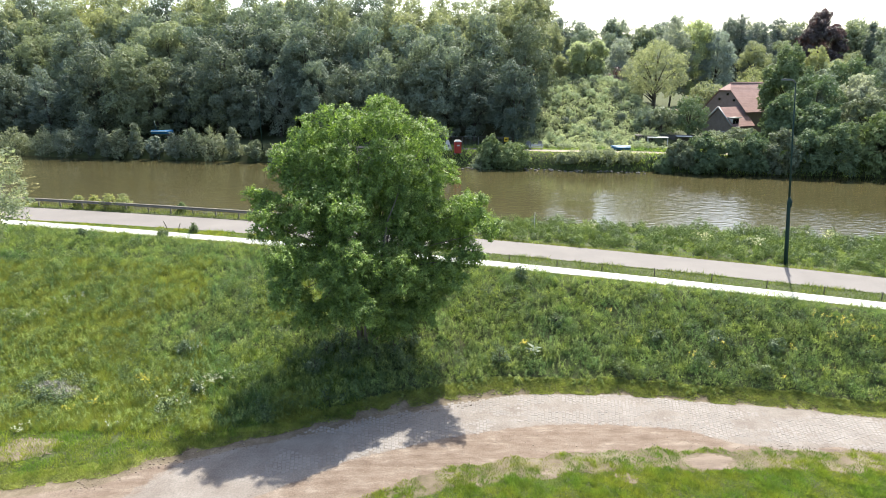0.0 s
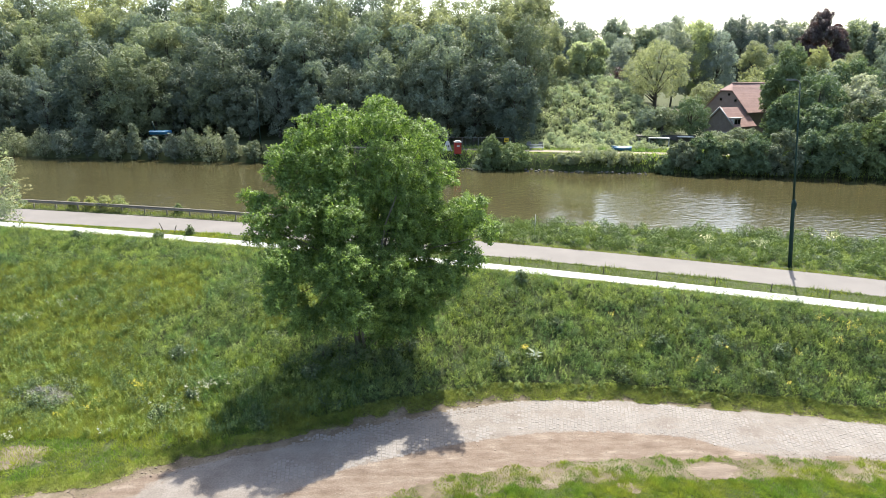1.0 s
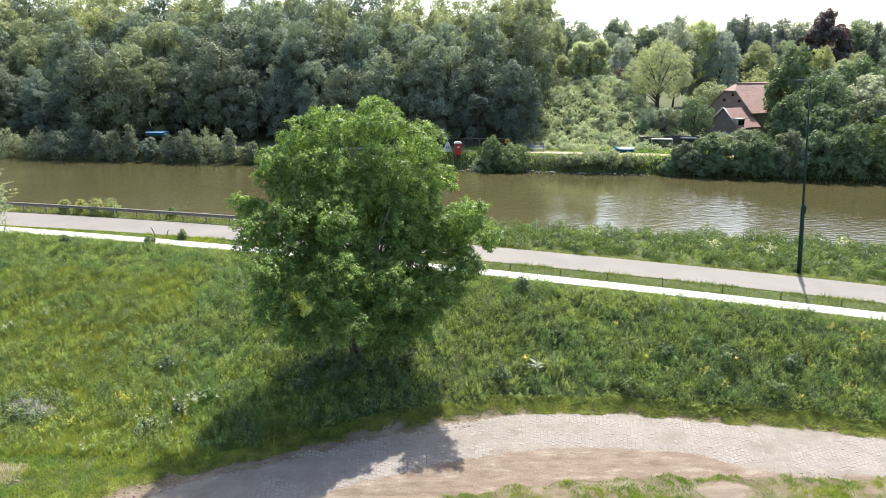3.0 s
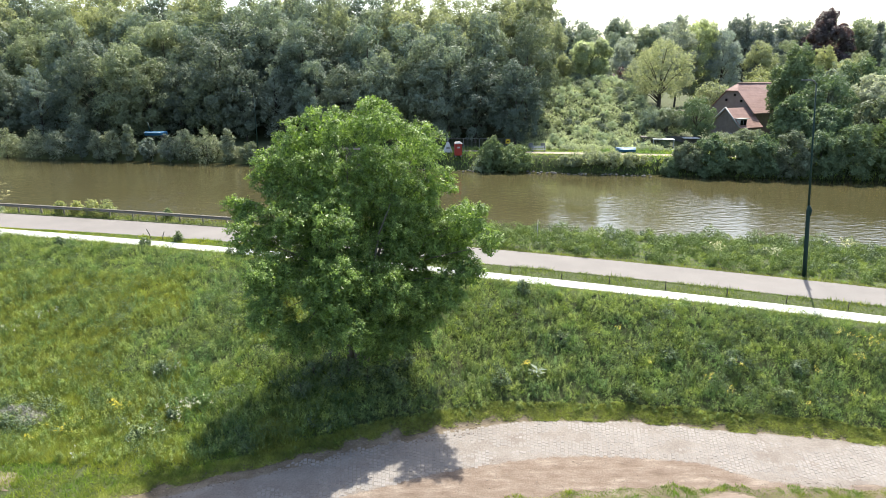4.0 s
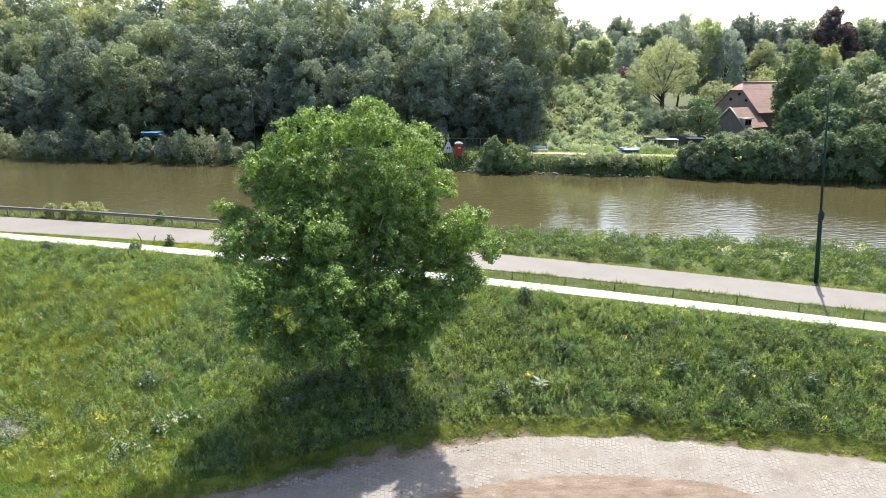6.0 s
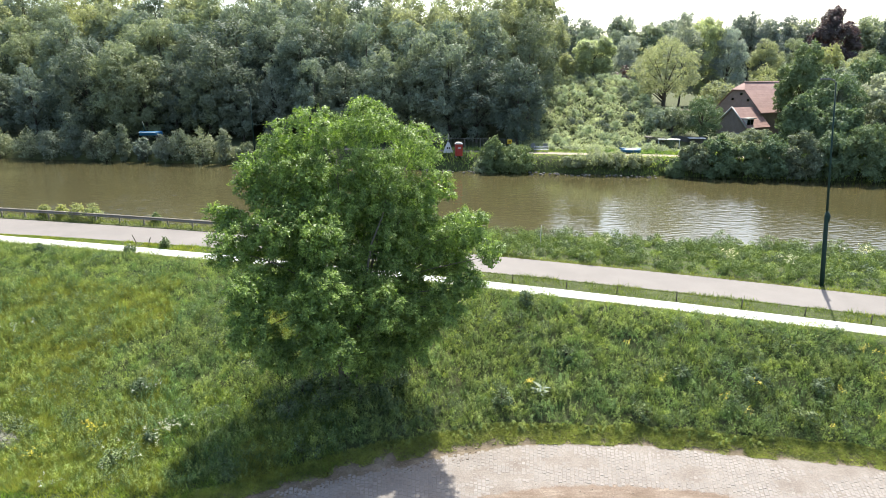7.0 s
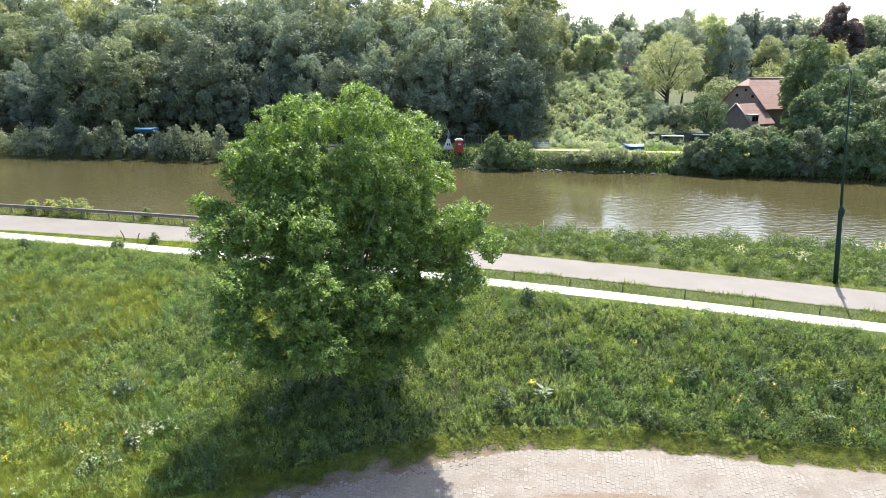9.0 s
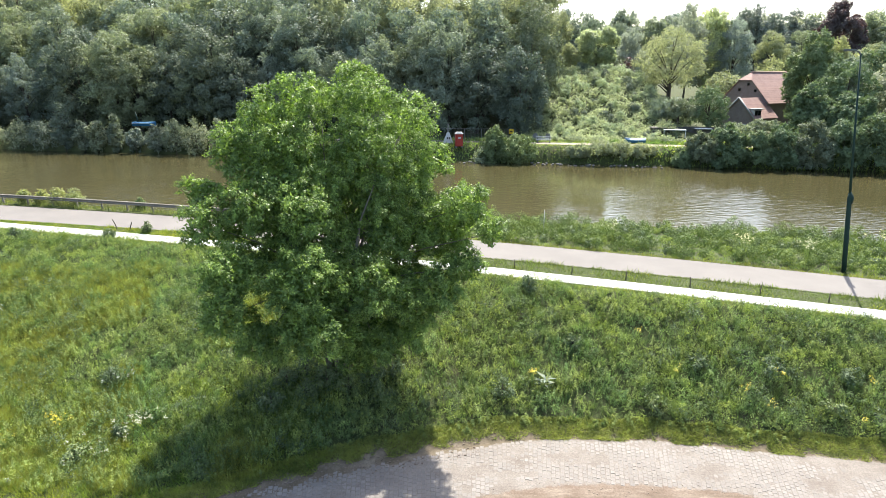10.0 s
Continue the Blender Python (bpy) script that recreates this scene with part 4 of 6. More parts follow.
def tile_rows(parent, a, b, c, d, rows):
    """Overlapping courses of tiles from eave a-b to ridge d-c, each course a piece."""
    a, b, c, d = (Vector(p) for p in (a, b, c, d))
    up = (b - a).cross(d - a).normalized()
    for r in range(rows):
        p, q = r / rows, min((r + 1.04) / rows, 1)
        e0, e1, f1, f0 = a.lerp(d, p), b.lerp(c, p), b.lerp(c, q), a.lerp(d, q)
        part("tile_course", roof_slab(bmesh.new(), [e0 + up * 0.008, e1 + up * 0.008, f1, f0], 0.03), TILE, parent)


def house():
    h = thing("house", (50.9, 113.4, 4.35), "old brown brick house with red clay tile roofs", "house", turn=30.0)
    # the ridge runs along +x away from the gable at x = 0
    L, half, eave, ridge, clip = 12.0, 4.4, 5.4, 9.9, 0.26
    cut = ridge - (ridge - eave) * clip
    part("wall", prism(bmesh.new(), 0, L, half, -0.5, eave, ridge, clip), BRICK, h)
    e, ez = half + 0.35, eave - 0.35 * (ridge - eave) / half + 0.05
    for side in (-1, 1):
        rf = part("roof", roof_slab(bmesh.new(), [(-0.2, side * half * clip, cut + 0.04), (1.3, 0, ridge + 0.06), (L - 1.3, 0, ridge + 0.06), (L + 0.2, side * half * clip, cut + 0.04), (L + 0.2, side * e, ez - 0.05), (-0.2, side * e, ez - 0.05)][::side], 0.03), TILE, h)
        lo, hi = ((-0.22, side * e, ez + 0.06), (L + 0.22, side * e, ez + 0.06))
        mid0, mid1 = (-0.22, side * half * clip, cut + 0.12), (L + 0.22, side * half * clip, cut + 0.12)
        up0, up1 = (1.3, 0, ridge + 0.14), (L - 1.3, 0, ridge + 0.14)
        if side < 0:
            tile_rows(rf, lo, hi, mid1, mid0, 13)
            tile_rows(rf, mid0, mid1, up1, up0, 5)
        else:
            tile_rows(rf, hi, lo, mid0, mid1, 13)
            tile_rows(rf, mid1, mid0, up0, up1, 5)
    for x0, x1 in ((-0.35, 1.35), (L + 0.35, L - 1.35)):
        part("hip", roof_slab(bmesh.new(), [(x0, -half * clip - 0.1, cut + 0.02), (x1, 0, ridge + 0.12), (x0, half * clip + 0.1, cut + 0.02)], 0.12), TILE, h)
    part("ridge_cap", tube(bmesh.new(), [(1.2, 0, ridge + 0.16), (L - 1.2, 0, ridge + 0.16)], [0.16, 0.16], 8), TILE, h)
    for y, z in [(-0.55, 8.15), (1.0, 7.25), (-1.95, 7.15)]:
        win = part("window", boxes(((-0.06, y - 0.3, z - 0.28), (0.02, y + 0.3, z + 0.28))), BRICK, h)
        part("pane", boxes(((-0.09, y - 0.22, z - 0.2), (-0.05, y + 0.22, z + 0.2))), DARKGAP, win)
    # lower wing built on to the gable, with a dormer on its slope
    x0, x1, wy, wh, we, wr = -5.4, 0.6, -3.1, 2.8, 3.2, 6.0
    bm = prism(bmesh.new(), x0, x1, wh, -0.5, we, wr, 0.0001)
    bmesh.ops.translate(bm, verts=bm.verts, vec=(0, wy, 0))
    part("wing_wall", bm, BRICK, h)
    for side in (-1, 1):
        ev = we - 0.3 * (wr - we) / wh
        a, b = (x0 - 0.25, wy + side * (wh + 0.3), ev + 0.06), (x1, wy + side * (wh + 0.3), ev + 0.06)
        c, d = (x1, wy, wr + 0.1), (x0 - 0.25, wy, wr + 0.1)
        wf = part("wing_roof", roof_slab(bmesh.new(), [(p[0], p[1], p[2] - 0.06) for p in (a, b, c, d)][::-side], 0.03), TILE, h)
        tile_rows(wf, *((a, b, c, d) if side < 0 else (b, a, d, c)), 9)
        part("verge_board", tube(bmesh.new(), [(x0 - 0.3, a[1], ev + 0.12), (x0 - 0.3, wy, wr + 0.2)], [0.14, 0.14], 6), LEAD, h, "pale grey verge")
    d = part("dormer", boxes(((-5.1, wy - wh + 0.2, we + 0.1), (-3.3, wy - 0.9, we + 1.2))), WHITE, h, "white painted roof dormer")
    part("dormer_roof", boxes(((-5.3, wy - wh - 0.1, we + 1.2), (-3.1, wy - 0.7, we + 1.34))), LEAD, d)
    for k in range(2):
        part("pane", boxes(((-4.95 + k * 0.82, wy - wh + 0.15, we + 0.25), (-4.25 + k * 0.82, wy - wh + 0.19, we + 1.05))), DARKGAP, d)
    for y in (wy - 1.2, wy + 1.2):
        w = part("window", boxes(((x0 - 0.08, y - 0.45, 0.8), (x0 + 0.02, y + 0.45, 2.1))), WHITE, h)
        part("pane", boxes(((x0 - 0.12, y - 0.36, 0.9), (x0 - 0.07, y + 0.36, 2.0))), DARKGAP, w)
    return h


house()

# small far house behind the olive tree
h = thing("cottage", (43.5, 127.0, float(land(43.5, 127.0)) - 1.6), "small brick cottage with a brown roof behind trees", "house", turn=20.0)
part("wall", prism(bmesh.new(), 0, 7, 2.8, -1.5, 2.4, 4.6, 0.0001), BRICK, h)
for sgn in (-1, 1):
    a = [(-0.2, sgn * 3.0, 2.3), (7.2, sgn * 3.0, 2.3), (7.2, 0, 4.7), (-0.2, 0, 4.7)]
    part("roof", roof_slab(bmesh.new(), a if sgn < 0 else a[::-1], 0.15), BRICK, h)

# ---- shed with white roof sheets ----
PLANK = surface("weathered_grey_boards", [(0.3, (0.1, 0.09, 0.08)), (0.7, (0.19, 0.175, 0.16))], 2, 20, 0.9, 0.4)
z = float(land(32.5, 99.0)) - 1.0
sh = thing("shed", (31.2, 99.0, z), "low grey timber shed with a white flat roof", "shed", turn=-10.0)
for k in range(9):
    part("board", boxes(((k * 0.32, 0, -0.2), (k * 0.32 + 0.3, 0.06 + 0.01 * (k % 2), 1.6))), PLANK, sh)
part("back_wall", boxes(((0, 2.2, -0.2), (9.2, 2.3, 1.7)), ((0, 0.08, -0.2), (0.08, 2.2, 1.7))), PLANK, sh)
part("roof", boxes(((-0.2, -0.1, 1.62), (3.0, 2.4, 1.7)), bevel=0.02), PLANK, sh)
part("roof_sheet", boxes(((1.4, -1.3, 1.45), (4.6, 0.2, 1.53)), bevel=0.02), WHITE, sh, "white roof sheet")
part("roof_sheet", boxes(((6.2, 0.6, 1.5), (8.6, 2.4, 1.58)), bevel=0.02), WHITE, sh, "white roof sheet")
for x in (1.5, 4.5):
    part("post", tube(bmesh.new(), [(x, -1.1, -0.6), (x, -1.1, 1.46)], [0.05, 0.05], 6), WHITE, sh)
for k in range(5):
    part("stake", tube(bmesh.new(), [(0.5 + k * 0.8, 1.6, 1.6), (0.52 + k * 0.8, 1.6, 2.5 + 0.2 * (k % 3))], [0.04, 0.03], 5), POST_WOOD, sh)

# ---- boats, booth, fence, signs on the far bank ----
BLUE = surface("blue_tarpaulin", [(0.3, (0.015, 0.12, 0.26)), (0.7, (0.03, 0.19, 0.36))], 1.5, 12, 0.55, 0.5, depth=0.04)
RED = surface("red_plastic", [(0.3, (0.45, 0.045, 0.03)), (0.7, (0.55, 0.065, 0.045))], 2, 20, 0.5, 0.05)
YELLOW = surface("yellow_paint", [(0.3, (0.6, 0.38, 0.02)), (0.7, (0.7, 0.46, 0.03))], 2, 20, 0.5, 0.05)
GREY = surface("grey_metal", [(0.3, (0.2, 0.21, 0.21)), (0.7, (0.3, 0.31, 0.31))], 3, 30, 0.5, 0.1, metal=0.5)


def hull(bm, length, half, depth, cover):
    """A small boat under a sagging cover, bow at +x."""
    rings = []
    for k in range(9):
        u = k / 8
        w = half * (1 - max(0, (u - 0.55) / 0.45) ** 2) * (0.85 + 0.15 * min(1, u * 4)) + 0.03
        x = (u - 0.5) * length
        hgt = cover * (0.85 + 0.12 * math.sin(u * 7 + 1))
        rings.append([bm.verts.new(p) for p in ((x, 0, 0), (x, -w * 0.75, 0.08), (x, -w, depth), (x, -w * 0.55, depth + hgt * 0.8), (x, 0, depth + hgt), (x, w * 0.55, depth + hgt * 0.8), (x, w, depth), (x, w * 0.75, 0.08))])
    for a, b in zip(rings, rings[1:]):
        for k in range(8):
            bm.faces.new((a[k], a[(k + 1) % 8], b[(k + 1) % 8], b[k]))
    bm.faces.new(rings[0][::-1])
    bm.faces.new(rings[-1])
    return bm


def boat(x, y, turn, length, label, mast=False):
    lift = 1.5 if mast else 0.1
    b = thing("boat", (x, y, float(land(x, y)) + lift), label, "boat", turn=turn)
    part("hull", hull(bmesh.new(), length, 0.75, 0.45, 0.28), BLUE, b)
    part("gunwale", tube(bmesh.new(), [(-length / 2, -0.66, 0.52), (0, -0.78, 0.52), (length * 0.25, -0.7, 0.52)], [0.04, 0.04, 0.04], 6), WHITE, b)
    for dx in (-0.25, 0.25):
        part("chock", boxes(((dx * length - 0.1, -0.5, -0.15 - lift), (dx * length + 0.1, 0.5, 0.1))), POST_WOOD, b)
    if mast:
        part("mast", tube(bmesh.new(), [(-0.9, 0, 0.4), (-1.2, 0, 2.2)], [0.16, 0.08], 8), POLE_GREEN, b, "furled dark sail on a short mast")
    return b


boat(26.7, 92.6, 172.0, 2.9, "small blue covered boat lying on the grassy bank")
boat(-46.5, float(far_shore(-46.5)) + 4.5, 5.0, 3.4, "blue covered boat with a wrapped mast among shrubs", True)

z = float(land(2.2, 92.0))
bt = thing("portable_toilet", (2.2, 92.0, z), "red plastic portable toilet with a white roof", "portable toilet", turn=8.0)
part("cabin", boxes(((-0.5, -0.5, 0.08), (0.5, 0.5, 1.75)), bevel=0.05), RED, bt)
part("door", boxes(((-0.38, -0.55, 0.15), (0.38, -0.5, 1.65)), bevel=0.015), RED, bt)
part("sign_panel", boxes(((-0.2, -0.57, 1.15), (0.2, -0.553, 1.35))), WHITE, bt)
part("roof", boxes(((-0.55, -0.55, 1.75), (0.55, 0.55, 1.86)), ((-0.4, -0.4, 1.86), (0.4, 0.4, 2.0)), bevel=0.04), WHITE, bt, "white domed roof")
part("skid", boxes(((-0.5, -0.45, -0.1), (-0.3, 0.45, 0.08)), ((0.3, -0.45, -0.1), (0.5, 0.45, 0.08))), GREY, bt)

z = float(land(0.7, 93.0))
tri = thing("river_marker", (0.7, 93.0, z), "white triangular river marker with a thin pole", "marker")
bm = bmesh.new()
roof_pts = [(-0.75, 0, 0.0), (0.75, 0, 0.0), (0.16, 0, 1.5), (-0.16, 0, 1.5)]
lo = [bm.verts.new((x, -0.25 * (1 - zz / 1.6), zz)) for x, _, zz in roof_pts]
hi = [bm.verts.new((x, 0.25 * (1 - zz / 1.6), zz)) for x, _, zz in roof_pts]
bm.faces.new(lo)
bm.faces.new(hi[::-1])
for k in range(4):
    bm.faces.new((lo[k], hi[k], hi[(k + 1) % 4], lo[(k + 1) % 4]))
part("board", bm, WHITE, tri)
part("pole", tube(bmesh.new(), [(0, 0.03, -0.2), (0, 0.03, 2.7)], [0.06, 0.05], 6), GREY, tri)
for x in (-0.17, 0.12):
    part("dark_mark", boxes(((x, -0.22, 0.55), (x + 0.12, -0.14, 0.85))), DARKGAP, tri)

FENCE = "panels of the site fence"


def fence_panel(x, y, turn):
    p = thing("fence_panel", (x, y, float(land(x, y))), "grey wire mesh site fence panel on feet", "fence", FENCE, turn)
    part("panel_rim", boxes(((0, -0.02, 0.1), (0.04, 0.02, 1.9)), ((2.36, -0.02, 0.1), (2.4, 0.02, 1.9)), ((0.04, -0.02, 1.86), (2.36, 0.02, 1.9)), ((0.04, -0.02, 0.14), (2.36, 0.02, 0.18))), GREY, p)
    for k in range(1, 12):
        part("wire", boxes(((k * 0.2 - 0.008, -0.008, 0.18), (k * 0.2 + 0.008, 0.008, 1.86))), GREY, p)
    for x0 in (-0.1, 2.25):
        part("foot", boxes(((x0, -0.3, -0.1), (x0 + 0.2, 0.3, 0.12)), bevel=0.02), GREY, p)
    return p


fp = fence_panel(-1.8, 94.6, -3)
for k in range(1, 5):
    x, y = -1.8 + k * 2.42, 94.6 - 0.13 * k
    copy_thing(fp, pose(x, y, float(land(x, y)), 0, 0, -3))

z = float(land(9.7, 91.9))
sg = thing("sign", (9.42, 91.9, z), "yellow square sign on a grey post", "sign")
part("post", tube(bmesh.new(), [(0, 0.05, -0.5), (0, 0.05, 7.0 - z)], [0.04, 0.04], 6), GREY, sg)
part("board", boxes(((-0.34, -0.02, 6.3 - z), (0.34, 0.02, 6.95 - z)), bevel=0.01), YELLOW, sg)
part("bar", boxes(((-0.2, -0.035, 6.55 - z), (0.2, -0.022, 6.67 - z))), DARKGAP, sg)

z = float(land(14.2, 93.6))
bn = thing("bench", (14.2, 93.6, z), "white slatted bench beside the tow path", "bench", turn=-8)
for k, (y, zz) in enumerate([(-0.3, 0.42), (-0.1, 0.42), (0.12, 0.62), (0.16, 0.82)]):
    part("slat", boxes(((-1.05, y - 0.07, zz - 0.04) if k < 2 else (-1.05, y - 0.03, zz - 0.06), (1.05, y + 0.07, zz + 0.04) if k < 2 else (1.05, y + 0.03, zz + 0.06)), bevel=0.01), WHITE, bn)
for x in (-0.85, 0.85):
    part("leg", boxes(((x - 0.06, -0.34, -0.1), (x + 0.06, 0.1, 0.37)), ((x - 0.06, 0.05, 0.37), (x + 0.06, 0.09, 0.85))), GREY, bn)
for x, lab in ((13.2, "round grey sign on a short post"), (15.0, "pale square sign on a short post")):
    z = float(land(x, 95.0))
    s = thing("sign", (x, 95.0, z), lab, "sign")
    part("post", tube(bmesh.new(), [(0, 0.04, -0.2), (0, 0.04, 0.9)], [0.035, 0.035], 6), GREY, s)
    bm = bmesh.new()
    if x < 14:
        bmesh.ops.create_cone(bm, cap_ends=True, segments=24, radius1=0.36, radius2=0.36, depth=0.04, matrix=Matrix.Translation((0, 0, 0.85)) @ Matrix.Rotation(radians(90), 4, "X"))
    else:
        box(bm, (-0.32, -0.02, 0.5), (0.32, 0.02, 1.15), 0.01)
    part("board", bm, GREY, s)

# sandy tow path on the far bank
SAND = surface("sandy_gravel", [(0.3, (0.29, 0.24, 0.175)), (0.7, (0.39, 0.34, 0.26))], 0.8, 15, 0.95, 0.3)
tow_x = np.arange(-20, 46, 1.0)
tow = sheet("tow_path", tow_x, np.arange(3.4, 6.01, 0.4), lambda x, s: land(x, far_shore(x) + s) + 0.05, SAND)
for v in tow.data.vertices:
    v.co.y += float(far_shore(v.co.x))
tagged(tow, "sandy gravel tow path on the far bank", "path", kind="structure")

# ---- street lamp by the road, leaning a little ----
lp = thing("street_lamp", (24.0, 40.75, float(land(24.0, 40.75))), "dark green leaning street lamp post with a thick lower sleeve", "street lamp")
tilt = lambda z, dx=0.0, dz=0.0: (-0.062 * z + dx, 0.072 * z, z + dz)
part("pole", tube(bmesh.new(), [tilt(4.6), tilt(8.0), tilt(12.3)], [0.075, 0.055, 0.045], 10), POLE_GREEN, lp)
part("sleeve", tube(bmesh.new(), [tilt(-0.4), tilt(2.2), tilt(4.4), tilt(4.65)], [0.135, 0.13, 0.12, 0.07], 12), POLE_GREEN, lp)
part("collar", tube(bmesh.new(), [tilt(4.05, 0.05), tilt(4.4, 0.07), tilt(4.75)], [0.125, 0.165, 0.07], 10), POLE_GREEN, lp)
part("arm", tube(bmesh.new(), [tilt(12.25), tilt(12.3, -0.15, 0.12), tilt(12.3, -0.35, 0.16)], [0.045, 0.045, 0.04], 8), GREY, lp)
bm = bmesh.new()
box(bm, (-0.35, -0.12, -0.05), (0.35, 0.12, 0.07), 0.05, Matrix.Translation(tilt(12.3, -0.62, 0.17)))
part("lantern", bm, GREY, lp, "flat pale grey lantern head")
# lamp among the trees of the far bank
fl = thing("street_lamp", (-28.6, 97.2, float(land(-28.6, 97.2))), "thin grey street lamp among the trees", "street lamp")
part("pole", tube(bmesh.new(), [(0, 0, -0.3), (0, 0, 8.8)], [0.08, 0.05], 8), POLE_GREEN, fl)
part("arm", tube(bmesh.new(), [(0, 0, 8.7), (-0.4, 0, 9.0), (-1.2, 0, 9.05)], [0.05, 0.05, 0.04], 6), POLE_GREEN, fl)
part("lantern", boxes(((-1.8, -0.1, 8.95), (-1.1, 0.1, 9.05)), bevel=0.03), LEAD, fl)

# ---- guard rail ----
gr = thing("guard_rail", (0, 0, 0), "weathered steel guard rail on short posts along the road", "guard rail")


def rail_y(x):
    return float(road_far(x)) + 0.55


bm = bmesh.new()
prof = [(0.0, 0.13), (-0.05, 0.1), (-0.05, 0.05), (0.0, 0.0), (-0.05, -0.05), (-0.05, -0.1), (0.0, -0.13), (0.03, -0.13), (0.03, 0.13)]
rings = []
for x in np.arange(-58, -9.9, 2.0):
    rings.append([bm.verts.new((x, rail_y(x) + dy, float(road_z(x)) + 0.6 + dz)) for dy, dz in prof])
for a, b in zip(rings, rings[1:]):
    for k in range(9):
        bm.faces.new((a[k], b[k], b[(k + 1) % 9], a[(k + 1) % 9]))
bm.faces.new(rings[0])
bm.faces.new(rings[-1][::-1])
part("beam", bm, STEEL, gr)
for x in np.arange(-57, -10, 2.0):
    y, z = rail_y(x) + 0.1, float(road_z(x))
    p = part("post", boxes(((x - 0.05, y - 0.06, z - 0.5), (x + 0.05, y + 0.06, z + 0.72))), STEEL, gr)
    part("spacer", boxes(((x - 0.06, y - 0.07, z + 0.5), (x + 0.06, y - 0.062, z + 0.7))), STEEL, p)

# ---- fence posts in the verge, and two leaning stakes ----
VERGE = "short posts in the verge"


def verge_post(x, y, h, lean=0.0):
    p = thing("verge_post", (x, y, float(land(x, y))), "short weathered wooden post in the roadside verge", "post", VERGE)
    bm = tube(bmesh.new(), [(0, 0, -0.3), (lean * 0.4, 0, h * 0.4), (lean * 0.8, 0, h * 0.8), (lean * 0.8, 0, h * 0.8 + 0.02)], [0.034, 0.032, 0.03, 0.016], 7)
    part("stake", bm, POST_WOOD, p)
    return p


for k, (x, h) in enumerate([(4.5, 0.65), (7.6, 0.5), (10.4, 0.6), (13.6, 0.7), (16.9, 0.65), (19.95, 0.65), (23.0, 0.6), (25.9, 0.65), (-19.2, 0.5)]):
    verge_post(x, float(strip_far(x)) + 0.35 if x > 0 else float(strip_far(x)) + 0.6, h, 0.03 * ((k % 3) - 1))
verge_post(-21.0, float(strip_far(-21.0)) + 0.6, 0.85, -0.35)
verge_post(-20.2, float(strip_far(-20.2)) + 0.6, 0.7, 0.3)
st = thing("marker_stake", (7.3, 47.4, float(land(7.3, 47.4))), "thin pale stake standing in the bank weeds", "stake")
part("stake", tube(bmesh.new(), [(0, 0, -0.4), (0.02, 0, 1.7)], [0.022, 0.02], 6), WHITE, st)

# stones along the far waterline
ROCK = surface("grey_rock", [(0.3, (0.13, 0.125, 0.115)), (0.7, (0.27, 0.26, 0.24))], 1.5, 12, 0.9, 0.4)
sr = np.random.default_rng(14)
vs, fs, base_n = [], [], 0
for x in np.concatenate([np.arange(-3, 5.5, 0.3), np.arange(12, 29, 0.3)]):
    for _ in range(int(sr.integers(0, 3))):
        bm = bmesh.new()
        bmesh.ops.create_icosphere(bm, subdivisions=1, radius=1.0)
        v = np.array([w.co[:] for w in bm.verts]) * (1 + sr.normal(size=(len(bm.verts), 1)) * 0.14) * sr.uniform(0.06, 0.2) * (1.2, 1.0, 0.75)
        f = [[q.index for q in p.verts] for p in bm.faces]
        bm.free()
        px = x + sr.normal() * 0.2
        py = float(far_shore(px)) - 0.9 + sr.normal() * 0.3
        vs.append(v + (px, py, WATER + 0.1 + sr.uniform(-0.1, 0.15)))
        fs += [[q + base_n for q in p] for p in f]
        base_n += len(v)
me = bpy.data.meshes.new("bank_stones")
me.from_pydata(np.concatenate(vs).tolist(), [], fs)
me.materials.append(ROCK)
tagged(new("bank_stones", me), "pale grey stones lining the far waterline", "stones", kind="stuff")

# ---- herbs and grass ----


def strew(rng, n, x0, x1, y0, y1, keep):
    x, y = rng.uniform(x0, x1, n), rng.uniform(y0, y1, n)
    k = keep(x, y)
    x, y = x[k], y[k]
    return np.stack([x, y, land(x, y)], 1)


def strew_between(rng, n, x0, x1, low, high):
    """Points between two plan curves."""
    x = rng.uniform(x0, x1, n)
    y = low(x) + (high(x) - low(x)) * rng.random(n)
    return np.stack([x, y, land(x, y)], 1)


def blades(rng, at, height, width, spread=0.7, per=1):
    at = np.repeat(at, per, 0)
    at[:, :2] += rng.normal(size=(len(at), 2)) * 0.06 * (per > 1)
    way = rng.normal(size=(len(at), 3)) * spread + (0, 0, 1.0)
    face = rng.normal(size=(len(at), 3)) * (1, 1, 0.3) + (0, 0, 0.8)
    size = rng.uniform(0.6, 1.4, len(at)) * np.broadcast_to(height, len(at))
    return slips(at - (0, 0, 0.02), way, face, size, width * rng.uniform(0.7, 1.4, len(at)))


def on_slope(x, y):
    return (y > lane_up(x) + 0.55 + 0.2 * wave(x, y, 1.7, 8.0)) & (y < strip_near(x) - 0.12) & (y > 25.0)


g = np.random.default_rng(3)
def tufts(rng, at, per, height, width, fan=0.4, foot=0.07):
    """Grass in tufts: blades that fan out from one foot."""
    i = np.repeat(np.arange(len(at)), per)
    lean = rng.normal(size=(len(i), 2))
    p = at[i] - (0, 0, 0.03)
    p[:, :2] += lean * foot
    way = np.concatenate([lean * fan + rng.normal(size=(len(i), 2)) * 0.22, np.ones((len(i), 1))], 1)
    face = rng.normal(size=(len(i), 3)) * (1, 1, 0.3) + (0, 0, 0.6)
    return slips(p, way, face, np.broadcast_to(height, len(at))[i] * rng.uniform(0.6, 1.3, len(i)), width * rng.uniform(0.7, 1.4, len(i)))


